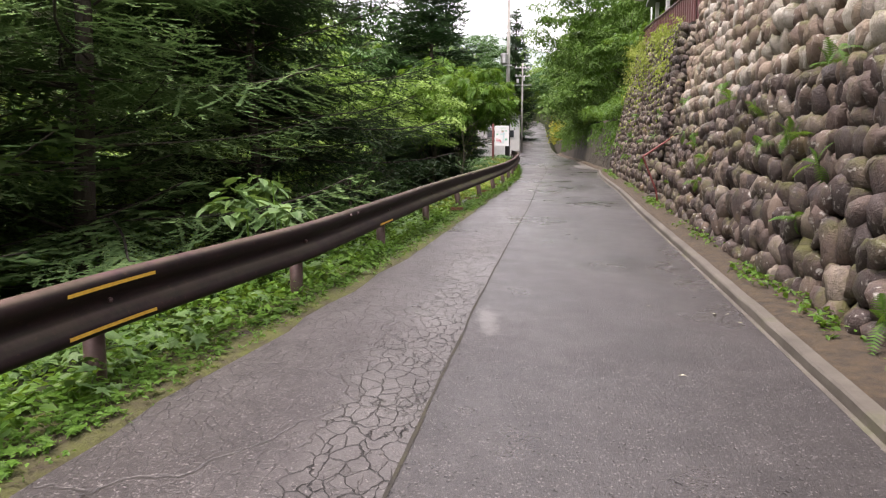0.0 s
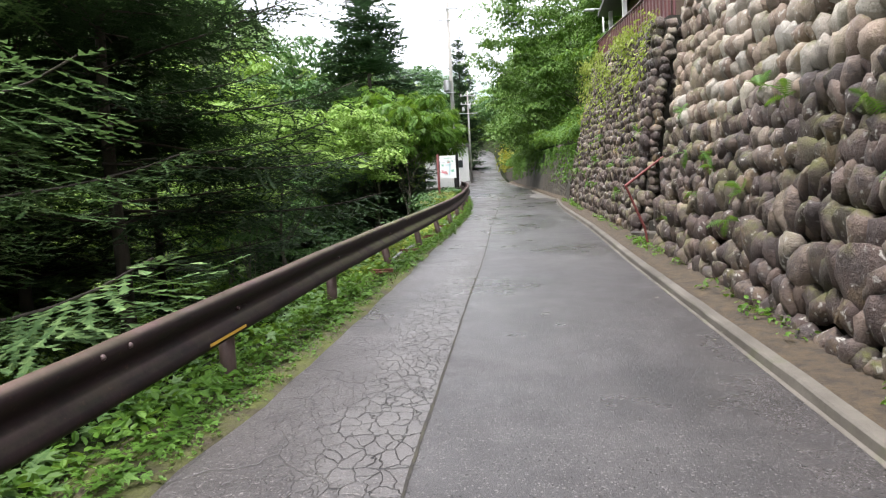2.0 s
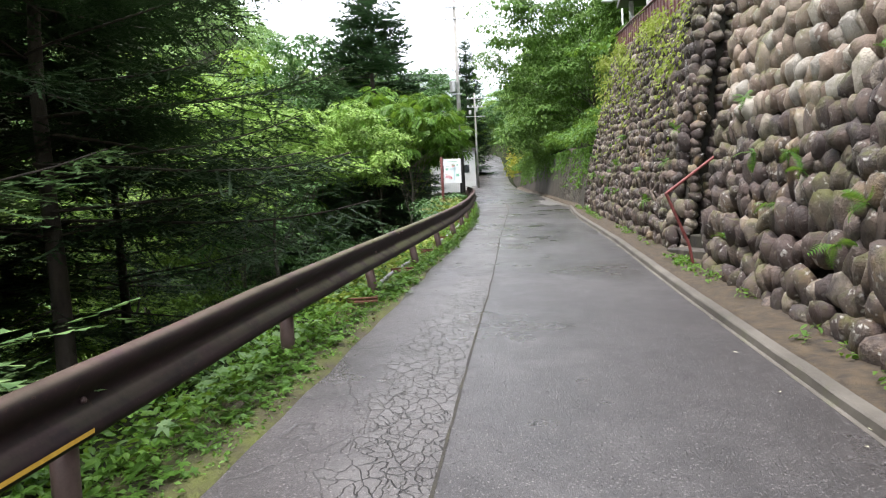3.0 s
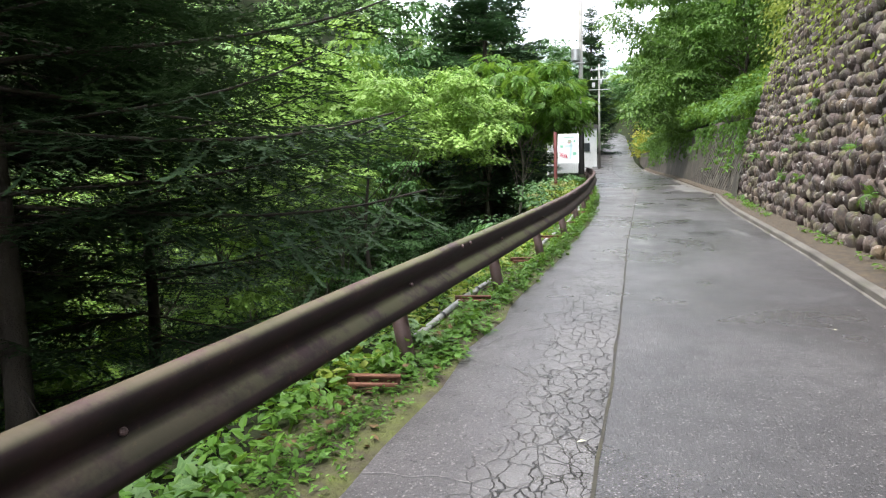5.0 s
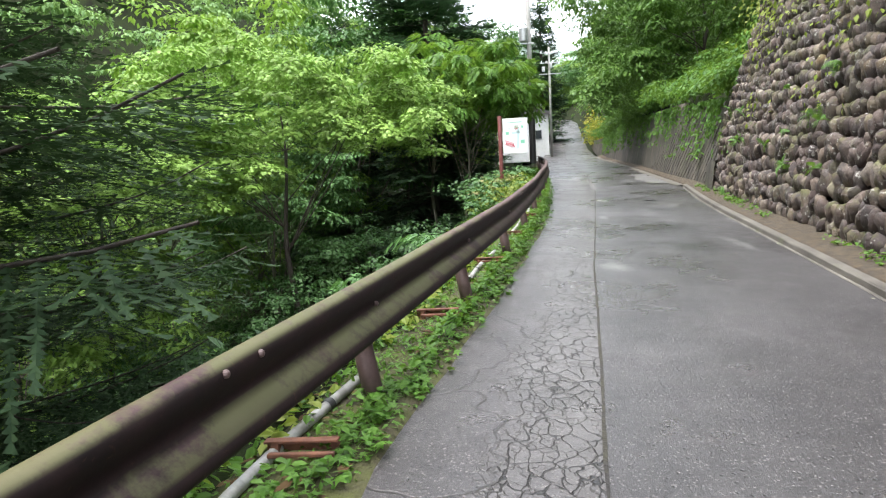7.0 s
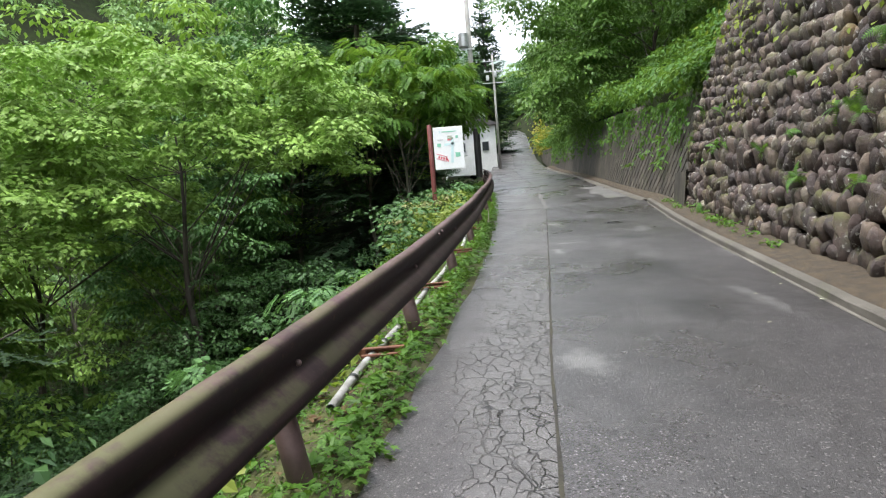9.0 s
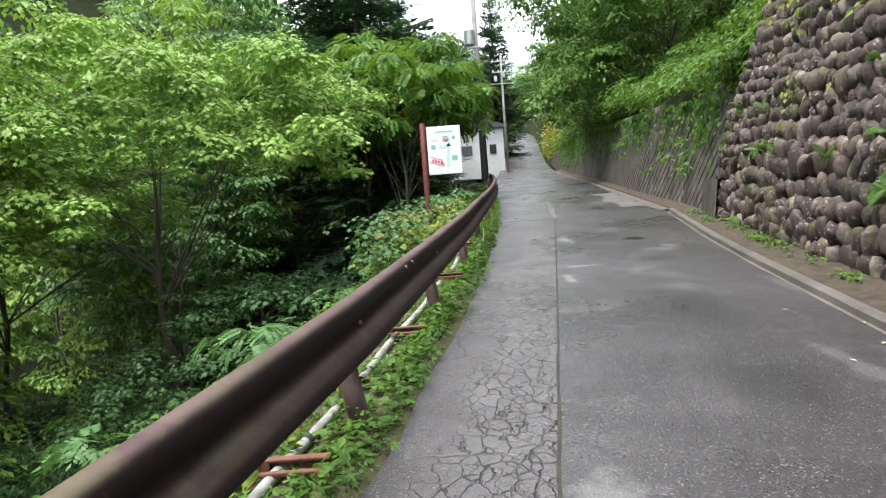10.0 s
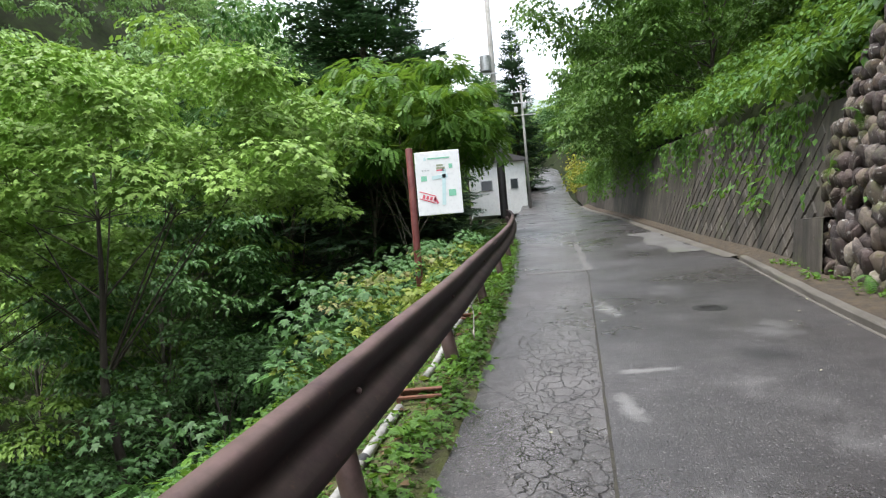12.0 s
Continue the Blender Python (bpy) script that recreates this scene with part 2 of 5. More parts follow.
def asphalt(name, dark, light, cracked):
    m = Mat(name)
    fine = m.noise(75, 4, 0.75)
    broad = m.noise(0.55, 5, 0.6)
    mid = m.noise(3.5, 6, 0.7)
    c = m.mix(m.ramp(broad, [(0.35, 0.0), (0.68, 1.0)]), dark, light)
    c = m.mix(m.ramp(mid, [(0.4, 0.0), (0.65, 0.55)]), c, tuple(x * 0.5 for x in dark))
    c = m.mix(m.ramp(fine, [(0.36, 0.9), (0.5, 0.0)]), c, tuple(x * 0.22 for x in dark))
    small, large = m.voronoi(62), m.voronoi(34)
    pebble = m.math("MULTIPLY", m.ramp(small, [(0.16, 1.0), (0.36, 0.0)]), m.ramp(m.noise(30, 2), [(0.44, 0.0), (0.58, 1.0)]))
    pebble = m.math("MAXIMUM", pebble, m.math("MULTIPLY", m.ramp(large, [(0.13, 1.0), (0.25, 0.0)]), m.ramp(m.noise(17, 2), [(0.5, 0.0), (0.56, 1.0)])))
    c = m.mix(m.math("MULTIPLY", pebble, 0.6), c, tuple(x * 3.6 for x in light))
    pit = m.math("MULTIPLY", m.ramp(m.voronoi(27), [(0.12, 1.0), (0.26, 0.0)]), m.ramp(m.noise(13, 3), [(0.46, 0.0), (0.56, 1.0)]))
    c = m.mix(pit, c, tuple(x * 0.15 for x in dark))
    h = m.math("SUBTRACT", m.math("ADD", fine, m.math("MULTIPLY", pebble, 0.4)), m.math("MULTIPLY", pit, 0.8))
    wet = m.ramp(m.noise(0.5, 5, 0.62), [(0.38, 0.0), (0.62, 1.0)])
    rough = m.math("SUBTRACT", m.math("ADD", 0.42, m.math("MULTIPLY", mid, 0.2)), m.math("MULTIPLY", wet, 0.27))
    if cracked:
        side = m.t.nodes.new("ShaderNodeAttribute")
        side.attribute_name = "from_seam"
        reach = side.outputs["Fac"]
        band = m.ramp(m.math("ADD", reach, m.math("MULTIPLY", m.math("SUBTRACT", m.noise(1.1, 4, 0.6), 0.5), 0.8)), [(0.42, 1.0), (0.6, 0.0)])
        start = m.ramp(m.math("DIVIDE", m.axis(1), 10.0), [(0.55, 1.0), (0.95, 0.0)])
        area = m.math("MAXIMUM", band, m.math("MULTIPLY", start, m.ramp(m.noise(0.7, 3, 0.5), [(0.38, 0.08), (0.58, 0.5)])))
        e1 = m.ramp(m.voronoi(9.5, "DISTANCE_TO_EDGE", m.longer(m.warp(6.0, 0.15))), [(0.010, 1.0), (0.036, 0.0)])
        e3 = m.ramp(m.voronoi(11.0, "DISTANCE_TO_EDGE", m.warp(9.0, 0.1)), [(0.004, 0.7), (0.022, 0.0)])
        e2 = m.ramp(m.voronoi(0.9, "DISTANCE_TO_EDGE", m.warp(2.2, 0.5)), [(0.003, 1.0), (0.011, 0.0)])
        e3 = m.math("MULTIPLY", e3, m.ramp(m.noise(1.6, 3), [(0.48, 0.0), (0.56, 1.0)]))
        crack = m.math("MAXIMUM", m.math("MULTIPLY", m.math("MAXIMUM", e1, e3), area), m.math("MULTIPLY", e2, 0.35))
        crack = m.math("MULTIPLY", crack, m.ramp(m.noise(4.5, 4, 0.65), [(0.3, 0.25), (0.46, 1.0)]))
        pale = m.ramp(m.noise(2.1, 5, 0.7), [(0.35, 0.12), (0.62, 0.42)])
        c = m.mix(m.math("MULTIPLY", pale, area), c, (0.145, 0.138, 0.132))
        c = m.mix(crack, c, (0.008, 0.007, 0.007))
        h = m.math("SUBTRACT", h, m.math("MULTIPLY", crack, 3.0))
    else:
        pale = m.math("MULTIPLY", m.ramp(m.noise(0.8, 6, 0.68), [(0.6, 0.0), (0.7, 0.35)]), m.ramp(m.math("DIVIDE", m.axis(1), 40.0), [(0.38, 0.0), (0.55, 1.0)]))
        c = m.mix(pale, c, (0.16, 0.155, 0.15))
        rough = m.math("ADD", rough, m.math("MULTIPLY", pale, 0.3))
        ragged = m.noise(7, 6, 0.75)
        for x, y, rx, ry_, k in STAINS_AND_GLARE:
            gone = m.t.nodes.new("ShaderNodeVectorMath")
            gone.operation = "MULTIPLY_ADD"
            gone.inputs[1].default_value, gone.inputs[2].default_value = (1 / rx, 1 / ry_, 0), (-x / rx, -y / ry_, 0)
            m.link(m.geo.outputs["Position"], gone.inputs[0])
            far = m.t.nodes.new("ShaderNodeVectorMath")
            far.operation = "LENGTH"
            m.link(gone.outputs[0], far.inputs[0])
            edge = m.math("ADD", far.outputs["Value"], m.math("MULTIPLY", m.math("SUBTRACT", ragged, 0.5), 2.6))
            c = m.mix(m.ramp(edge, [(0.35, abs(k)), (1.0, 0.0)]), c, (0.19, 0.185, 0.178) if k > 0 else (0.014, 0.013, 0.013))
    m.put("Base Color", c)
    m.put("Roughness", rough)
    m.put("Specular IOR Level", 0.5)
    return m.bump(h, 0.7, 0.006).m


def stone_mat(name, per_object, tan=False):
    m = Mat(name)
    r = m.rand(per_object)
    body = m.ramp(r, [(0.0, (0.035, 0.023, 0.021)), (0.35, (0.075, 0.05, 0.043)), (0.65, (0.115, 0.082, 0.068)), (0.88, (0.18, 0.135, 0.105)), (1.0, (0.3, 0.26, 0.21))])
    if tan:
        body = m.ramp(r, [(0.0, (0.13, 0.09, 0.07)), (0.3, (0.22, 0.165, 0.125)), (0.6, (0.3, 0.24, 0.185)), (0.85, (0.34, 0.32, 0.28)), (1.0, (0.45, 0.41, 0.34))])
    stain = m.noise(3.6, 7, 0.7)
    c = m.mix(m.ramp(stain, [(0.36, 0.4), (0.5, 0.0)] if tan else [(0.4, 0.85), (0.56, 0.0)]), body, (0.04, 0.031, 0.03))
    c = m.mix(m.ramp(m.noise(24, 5, 0.75), [(0.56, 0.0), (0.7, 0.35)]), c, (0.3, 0.26, 0.22))
    c = m.mix(m.ramp(m.noise(90, 3, 0.7), [(0.3, 0.4), (0.45, 0.0)]), c, (0.05, 0.04, 0.038))
    yellow = m.math("MULTIPLY", m.ramp(m.noise(1.3, 4), [(0.6, 0.0), (0.72, 0.65)]), m.ramp(stain, [(0.4, 0.2), (0.6, 1.0)]))
    c = m.mix(yellow, c, (0.26, 0.18, 0.06))
    lichen = m.math("MULTIPLY", m.ramp(m.voronoi(13, "F1", m.warp(14, 0.16)), [(0.14, 1.0), (0.3, 0.0)]), m.ramp(m.noise(2.6, 4), [(0.46, 0.0), (0.56, 1.0)]))
    c = m.mix(m.math("MULTIPLY", lichen, 0.75), c, (0.48, 0.47, 0.43))
    moss = m.math("MULTIPLY", m.ramp(m.noise(1.7, 6, 0.75), [(0.5, 0.0), (0.6, 1.0)]), m.ramp(m.up(), [(0.0, 0.25), (0.6, 1.0)]))
    c = m.mix(m.math("MULTIPLY", moss, 0.8), c, (0.085, 0.09, 0.018))
    m.put("Base Color", c)
    m.put("Roughness", m.math("ADD", 0.5, m.math("MULTIPLY", stain, 0.35)))
    h = m.math("ADD", m.noise(16, 6, 0.7), m.math("MULTIPLY", m.noise(60, 3), 0.4))
    return m.bump(h, 0.9, 0.03).m


def leaf_mat(name, colours, gloss=0.45, glow=0.35, shine=0.25, through_tint=(0.22, 0.34, 0.03)):
    """Leaves that let light through, each of its own shade."""
    m = Mat(name)
    n = len(colours) - 1
    c = m.ramp(m.rand(), [(i / n, k) for i, k in enumerate(colours)])
    c = m.mix(m.ramp(m.noise(0.7, 3), [(0.35, 0.0), (0.7, 0.5)]), c, tuple(x * 0.55 for x in colours[0]))
    m.put("Base Color", c)
    m.put("Roughness", gloss)
    m.put("Specular IOR Level", shine)
    t = m.t.nodes.new("ShaderNodeBsdfTranslucent")
    m.link(m.mix(0.5, c, through_tint), t.inputs[0])
    mixer = m.t.nodes.new("ShaderNodeMixShader")
    mixer.inputs[0].default_value = glow
    out = m.t.nodes["Material Output"]
    m.link(m.b.outputs[0], mixer.inputs[1])
    m.link(t.outputs[0], mixer.inputs[2])
    m.link(mixer.outputs[0], out.inputs[0])
    return m.m


def plain(name, a, b, rough=0.6, scale=6.0, metal=0.0, bumpy=0.3, dist=0.004, stretch=None):
    m = Mat(name)
    n = m.noise(scale, 6, 0.65, None, stretch)
    f = m.noise(scale * 9, 4, 0.6)
    c = m.mix(m.ramp(n, [(0.35, 0.0), (0.65, 1.0)]), a, b)
    c = m.mix(m.ramp(f, [(0.5, 0.0), (0.8, 0.35)]), c, tuple(x * 0.6 for x in a))
    m.put("Base Color", c)
    m.put("Roughness", m.math("ADD", rough - 0.1, m.math("MULTIPLY", n, 0.2)))
    m.put("Metallic", metal)
    return m.bump(m.math("ADD", n, m.math("MULTIPLY", f, 0.5)), bumpy, dist).m


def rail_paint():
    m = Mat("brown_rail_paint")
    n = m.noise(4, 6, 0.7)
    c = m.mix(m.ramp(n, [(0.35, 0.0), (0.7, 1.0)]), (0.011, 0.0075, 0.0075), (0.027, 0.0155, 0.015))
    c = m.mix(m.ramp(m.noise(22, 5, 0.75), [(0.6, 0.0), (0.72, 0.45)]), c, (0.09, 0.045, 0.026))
    # chalked tops, paled further to paint in the light on the ridges
    chalk_lit = m.math("MULTIPLY", m.ramp(m.up(), [(0.55, 0.0), (0.9, 1.0)]), m.ramp(m.noise(3, 5, 0.7), [(0.3, 0.25), (0.6, 0.8)]))
    c = m.mix(chalk_lit, c, (0.12, 0.072, 0.072))
    along = m.ramp(m.math("DIVIDE", m.axis(1), 30.0), [(0.28, 0.25), (0.45, 1.0), (0.52, 1.0), (0.62, 0.12)])
    moss = m.math("MULTIPLY", m.math("MULTIPLY", m.ramp(m.up(), [(0.35, 0.0), (0.75, 1.0)]), along), m.ramp(m.noise(2.5, 6, 0.75), [(0.38, 0.0), (0.52, 1.0)]))
    c = m.mix(m.math("MULTIPLY", moss, 0.75), c, (0.11, 0.115, 0.05))
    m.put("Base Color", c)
    m.put("Roughness", m.math("ADD", 0.5, m.math("MULTIPLY", n, 0.25)))
    m.put("Specular IOR Level", 0.16)
    return m.bump(m.noise(30, 5, 0.7), 0.25, 0.003).m


def concrete(name, base, dark, streak=True):
    m = Mat(name)
    n = m.noise(1.6, 6, 0.65)
    c = m.mix(m.ramp(n, [(0.3, 0.0), (0.7, 1.0)]), dark, base)
    if streak:
        s = m.noise(3.0, 5, 0.7, None, (1.0, 1.0, 0.12))
        c = m.mix(m.ramp(s, [(0.42, 0.0), (0.62, 0.8)]), c, tuple(x * 0.3 for x in dark))
    c = m.mix(m.ramp(m.noise(2.6, 5, 0.7), [(0.55, 0.0), (0.7, 0.55)]), c, (0.07, 0.08, 0.03))
    c = m.mix(m.ramp(m.noise(40, 4), [(0.5, 0.0), (0.75, 0.35)]), c, tuple(x * 0.5 for x in base))
    m.put("Base Color", c)
    m.put("Roughness", 0.75)
    return m.bump(m.math("ADD", n, m.noise(45, 5, 0.7)), 0.45, 0.008).m


OLD = asphalt("old_cracked_asphalt", (0.048, 0.042, 0.0415), (0.078, 0.07, 0.069), True)
FRESH = asphalt("newer_asphalt", (0.038, 0.034, 0.034), (0.064, 0.059, 0.058), False)
STONE_ONE, STONE_MANY, STONE_TAN = stone_mat("river_stone", True), stone_mat("river_stone_joined", False), stone_mat("tan_stone_joined", False, True)
MORTAR = plain("dark_mossy_mortar", (0.014, 0.012, 0.011), (0.035, 0.032, 0.018), 0.9, 4, 0, 0.8, 0.02)
SOIL = plain("leafy_soil", (0.016, 0.017, 0.01), (0.028, 0.04, 0.014), 0.95, 1.2, 0, 0.9, 0.05)
SOIL.node_tree.nodes["Principled BSDF"].inputs["Specular IOR Level"].default_value = 0.1
LITTER = plain("leaf_litter", (0.032, 0.024, 0.017), (0.085, 0.062, 0.036), 0.9, 9, 0, 1.0, 0.03)
MOSS = plain("mossy_soil", (0.042, 0.031, 0.02), (0.08, 0.092, 0.02), 0.95, 5, 0, 0.9, 0.03)
KERB = concrete("worn_kerb_concrete", (0.13, 0.117, 0.098), (0.045, 0.039, 0.031), False)
PATCH = concrete("pale_road_patch", (0.125, 0.12, 0.114), (0.06, 0.056, 0.053), False)
CONC = concrete("stained_concrete", (0.115, 0.097, 0.077), (0.04, 0.034, 0.027))
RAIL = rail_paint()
POST = plain("brown_post_paint", (0.06, 0.035, 0.033), (0.11, 0.07, 0.065), 0.5, 7)
RUST = plain("rusty_steel", (0.1, 0.04, 0.025), (0.19, 0.075, 0.04), 0.8, 14, 0, 0.5)
YELLOW = plain("worn_yellow_tape", (0.5, 0.28, 0.03), (0.62, 0.38, 0.05), 0.5, 30)
PIPE = plain("grey_pipe", (0.16, 0.155, 0.14), (0.38, 0.38, 0.36), 0.6, 5)
RED = plain("red_paint", (0.14, 0.03, 0.027), (0.21, 0.055, 0.048), 0.6, 9)
MAROON = plain("maroon_sheet_paint", (0.085, 0.028, 0.03), (0.13, 0.045, 0.046), 0.5, 3, 0, 0.2, 0.004, (1, 1, .2))
SIGNPOST = plain("maroon_post_paint", (0.13, 0.03, 0.03), (0.19, 0.06, 0.05), 0.5, 6)
WHITE = plain("white_board", (0.74, 0.75, 0.74), (0.82, 0.82, 0.81), 0.5, 2, 0, 0.05)
PLASTER = plain("white_plaster", (0.72, 0.72, 0.7), (0.82, 0.82, 0.8), 0.7, 0.9, 0, 0.2)
INKS = {k: plain(k + "_ink", c, tuple(x * 1.1 for x in c), 0.5, 20, 0, 0.02) for k, c in
        (("green", (0.2, 0.5, 0.34)), ("red", (0.65, 0.1, 0.14)), ("grey", (0.45, 0.47, 0.46)), ("blue", (0.5, 0.66, 0.66)), ("olive", (0.3, 0.34, 0.22)))}
BARK = plain("dark_bark", (0.035, 0.027, 0.022), (0.075, 0.06, 0.048), 0.9, 5, 0, 0.9, 0.03, (1, 1, .25))
PALEBARK = plain("grey_bark", (0.1, 0.085, 0.065), (0.18, 0.16, 0.13), 0.9, 6, 0, 0.8, 0.02, (1, 1, .3))
IRON = plain("wet_cast_iron", (0.025, 0.024, 0.023), (0.05, 0.047, 0.045), 0.45, 25, 0.5, 0.6, 0.004)
POLE = concrete("pole_concrete", (0.36, 0.35, 0.33), (0.25, 0.24, 0.22), False)
STEEL = plain("galvanised_steel", (0.36, 0.37, 0.37), (0.5, 0.5, 0.5), 0.45, 8, 0.6, 0.1)
WOOD = plain("brown_timber", (0.11, 0.07, 0.045), (0.18, 0.12, 0.08), 0.7, 3, 0, 0.4, 0.004, (1, 1, .2))
ROOF = plain("dark_roof_sheet", (0.06, 0.055, 0.055), (0.1, 0.09, 0.09), 0.5, 2)
GLASS = plain("dark_window_glass", (0.03, 0.035, 0.04), (0.05, 0.055, 0.06), 0.15, 1, 0, 0.02)
CABLE = plain("black_cable", (0.02, 0.02, 0.02), (0.03, 0.03, 0.03), 0.6, 4)
TWIGS = plain("dry_twig", (0.3, 0.27, 0.24), (0.42, 0.38, 0.34), 0.8, 30)
PETAL = plain("fallen_pale_leaf", (0.36, 0.35, 0.22), (0.5, 0.5, 0.38), 0.7, 30)
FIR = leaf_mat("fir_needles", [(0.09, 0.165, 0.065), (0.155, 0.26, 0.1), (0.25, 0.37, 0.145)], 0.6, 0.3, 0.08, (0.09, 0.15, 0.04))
# same needles as FIR, darkened so the colour carries shade and silhouette
FIRSHADE = leaf_mat("shade_darkened_fir_needles", [(0.028, 0.052, 0.025), (0.042, 0.075, 0.034), (0.062, 0.1, 0.046)], 0.6, 0.25, 0.08, (0.06, 0.11, 0.03))
FIRFAR = leaf_mat("cedar_needles", [(0.04, 0.075, 0.04), (0.06, 0.11, 0.055), (0.085, 0.145, 0.07)], 0.6, 0.2, 0.1, (0.06, 0.13, 0.05))
MAPLE = leaf_mat("maple_leaves", [(0.2, 0.34, 0.06), (0.29, 0.46, 0.09), (0.38, 0.56, 0.14)], 0.45, 0.32, 0.25, (0.17, 0.34, 0.06))
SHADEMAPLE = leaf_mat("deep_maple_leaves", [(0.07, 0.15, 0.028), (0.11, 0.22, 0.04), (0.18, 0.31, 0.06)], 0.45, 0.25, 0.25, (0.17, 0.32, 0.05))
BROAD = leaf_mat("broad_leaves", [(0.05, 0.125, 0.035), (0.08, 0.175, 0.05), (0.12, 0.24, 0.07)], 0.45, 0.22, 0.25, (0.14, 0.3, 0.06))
# broad leaves in darker tones: the ravine's shade put into their colour
SHADEDLEAF = leaf_mat("shade_darkened_leaves", [(0.03, 0.075, 0.022), (0.05, 0.115, 0.032), (0.085, 0.165, 0.05)], 0.5, 0.2, 0.2, (0.09, 0.2, 0.04))
LIME = leaf_mat("lime_leaves", [(0.16, 0.29, 0.055), (0.23, 0.38, 0.075), (0.3, 0.45, 0.1)], 0.5, 0.3)
WEED = leaf_mat("weed_leaves", [(0.06, 0.145, 0.02), (0.095, 0.21, 0.03), (0.145, 0.285, 0.048)], 0.45, 0.35)
IVY = leaf_mat("creeper_leaves", [(0.05, 0.13, 0.025), (0.08, 0.19, 0.035), (0.13, 0.26, 0.045)], 0.5, 0.35)
PALEWEED = leaf_mat("yellow_green_leaves", [(0.2, 0.27, 0.04), (0.27, 0.33, 0.06), (0.34, 0.38, 0.1)], 0.5, 0.4)
TIPRED = leaf_mat("reddish_leaf_tips", [(0.28, 0.2, 0.1), (0.27, 0.28, 0.1), (0.24, 0.33, 0.11)], 0.5, 0.35)
DEADLEAF = leaf_mat("dead_leaves", [(0.07, 0.045, 0.025), (0.13, 0.08, 0.04), (0.2, 0.14, 0.08)], 0.7, 0.1, 0.1, (0.12, 0.07, 0.03))
HERB = leaf_mat("pale_herb_leaves", [(0.09, 0.18, 0.06), (0.13, 0.23, 0.08), (0.17, 0.28, 0.1)], 0.5, 0.25)
GOLD = leaf_mat("golden_shrub_leaves", [(0.3, 0.28, 0.03), (0.4, 0.36, 0.05), (0.46, 0.42, 0.1)], 0.5, 0.35)
# far leaves paled in colour to stand for the air's haze
FARWOOD = leaf_mat("haze_paled_leaves", [(0.15, 0.27, 0.1), (0.22, 0.36, 0.14), (0.3, 0.45, 0.18)], 0.6, 0.25, 0.15)
# the mountain's haze is only its flat pale colour
HAZE = plain("haze_coloured_mountain", (0.19, 0.24, 0.22), (0.23, 0.28, 0.25), 1.0, 0.02, 0, 0.0)

# ---- ground, road, kerb ----
xs = np.unique(np.concatenate([np.linspace(-220, -40, 19), np.linspace(-40, -14, 14), np.linspace(-14, 16, 76), np.linspace(16, 40, 13), np.linspace(40, 240, 21)]))
ysg = np.unique(np.concatenate([np.linspace(-120, -12, 12), np.linspace(-12, 45, 96), np.linspace(45, 140, 48), np.linspace(140, 420, 15)]))
gx, gy = np.meshgrid(xs, ysg)
gzz = ground_z(gx, gy)
bumpy = np.array([noise.noise((x * .35, y * .35, 3.1)) for x, y in zip(gx.ravel(), gy.ravel())]).reshape(gx.shape)
off_road = np.clip(np.maximum(left(gy) - 1.4 - gx, gx - foot(gy) - 1.6), 0, 3) / 3
gzz = gzz + bumpy * 0.6 * off_road
gzz = gzz - np.where((gy > 50) & (gx > left(gy) - 1.8) & (gx < kerb_x(gy) + 2.0), .7, 0.0)
nx, ny = len(xs), len(ysg)
ii, jj = np.meshgrid(np.arange(ny - 1), np.arange(nx - 1), indexing="ij")
gf = np.stack([ii * nx + jj, ii * nx + jj + 1, (ii + 1) * nx + jj + 1, (ii + 1) * nx + jj], -1).reshape(-1, 4)
ground = put("ground", np_mesh("ground", np.stack([gx, gy, gzz], -1).reshape(-1, 3), gf, True), SOIL)
tagged(ground, "dark leafy soil of the wooded mountainside", "ground", kind="structure")

ry = np.unique(np.concatenate([np.arange(-30, 60, 0.4), np.arange(60, 131, 1.0)]))
wob = np.array([0.035 * noise.noise((0, y * 1.3, 0)) + 0.02 * noise.noise((0, y * 5, 2)) for y in ry])
lx = left(ry) + 2.2 * wob
sx = np.where(ry < 35, seam(ry) + 0.35 * wob, kerb_x(ry) * .45 + left(ry) * .55)
cols = []
for k in np.linspace(0, 1, 6):
    cols.append((lx + (sx - 0.005 - lx) * k, road_z(ry) + 0.008 * np.sin(k * 3.0)))
road_old = put("road_old_lane", np_mesh("road_old_lane", *strip(ry, cols), True), OLD)
reach_att = road_old.data.attributes.new("from_seam", "FLOAT", "POINT")
reach_att.data.foreach_set("value", np.stack([(sx - lx) * (1 - k) for k in np.linspace(0, 1, 6)], 1).astype(np.float32).ravel())
tagged(road_old, "old grey asphalt with alligator cracks, wet in places", "road", kind="structure")
cols = [(sx, road_z(ry) - 0.03), (sx + .001, road_z(ry) + 0.006)]
for k in np.linspace(0.05, 1, 7):
    cols.append((sx + (kerb_x(ry) + 0.02 - sx) * k, road_z(ry) + 0.006 - 0.014 * k * k))
road_new = put("road_new_lane", np_mesh("road_new_lane", *strip(ry, cols)), FRESH)
tagged(road_new, "newer dark asphalt lane, damp and slightly shiny", "road", kind="structure")

ky = ry[(ry <= 28.6)]
kx, kz = kerb_x(ky), road_z(ky)
kw = np.array([0.01 * noise.noise((5, y * 3, 0)) for y in ky])
cols = [(kx - .03, kz - .05), (kx - .03, kz - 0.004), (kx - .01, kz + 0.006), (kx, kz + 0.0), (kx + .006 + kw, kz + .055 + kw), (kx + .02 + kw, kz + .068 + kw), (kx + .1, kz + .072 + kw), (kx + .11, kz + .06), (kx + .115, kz - .05)]
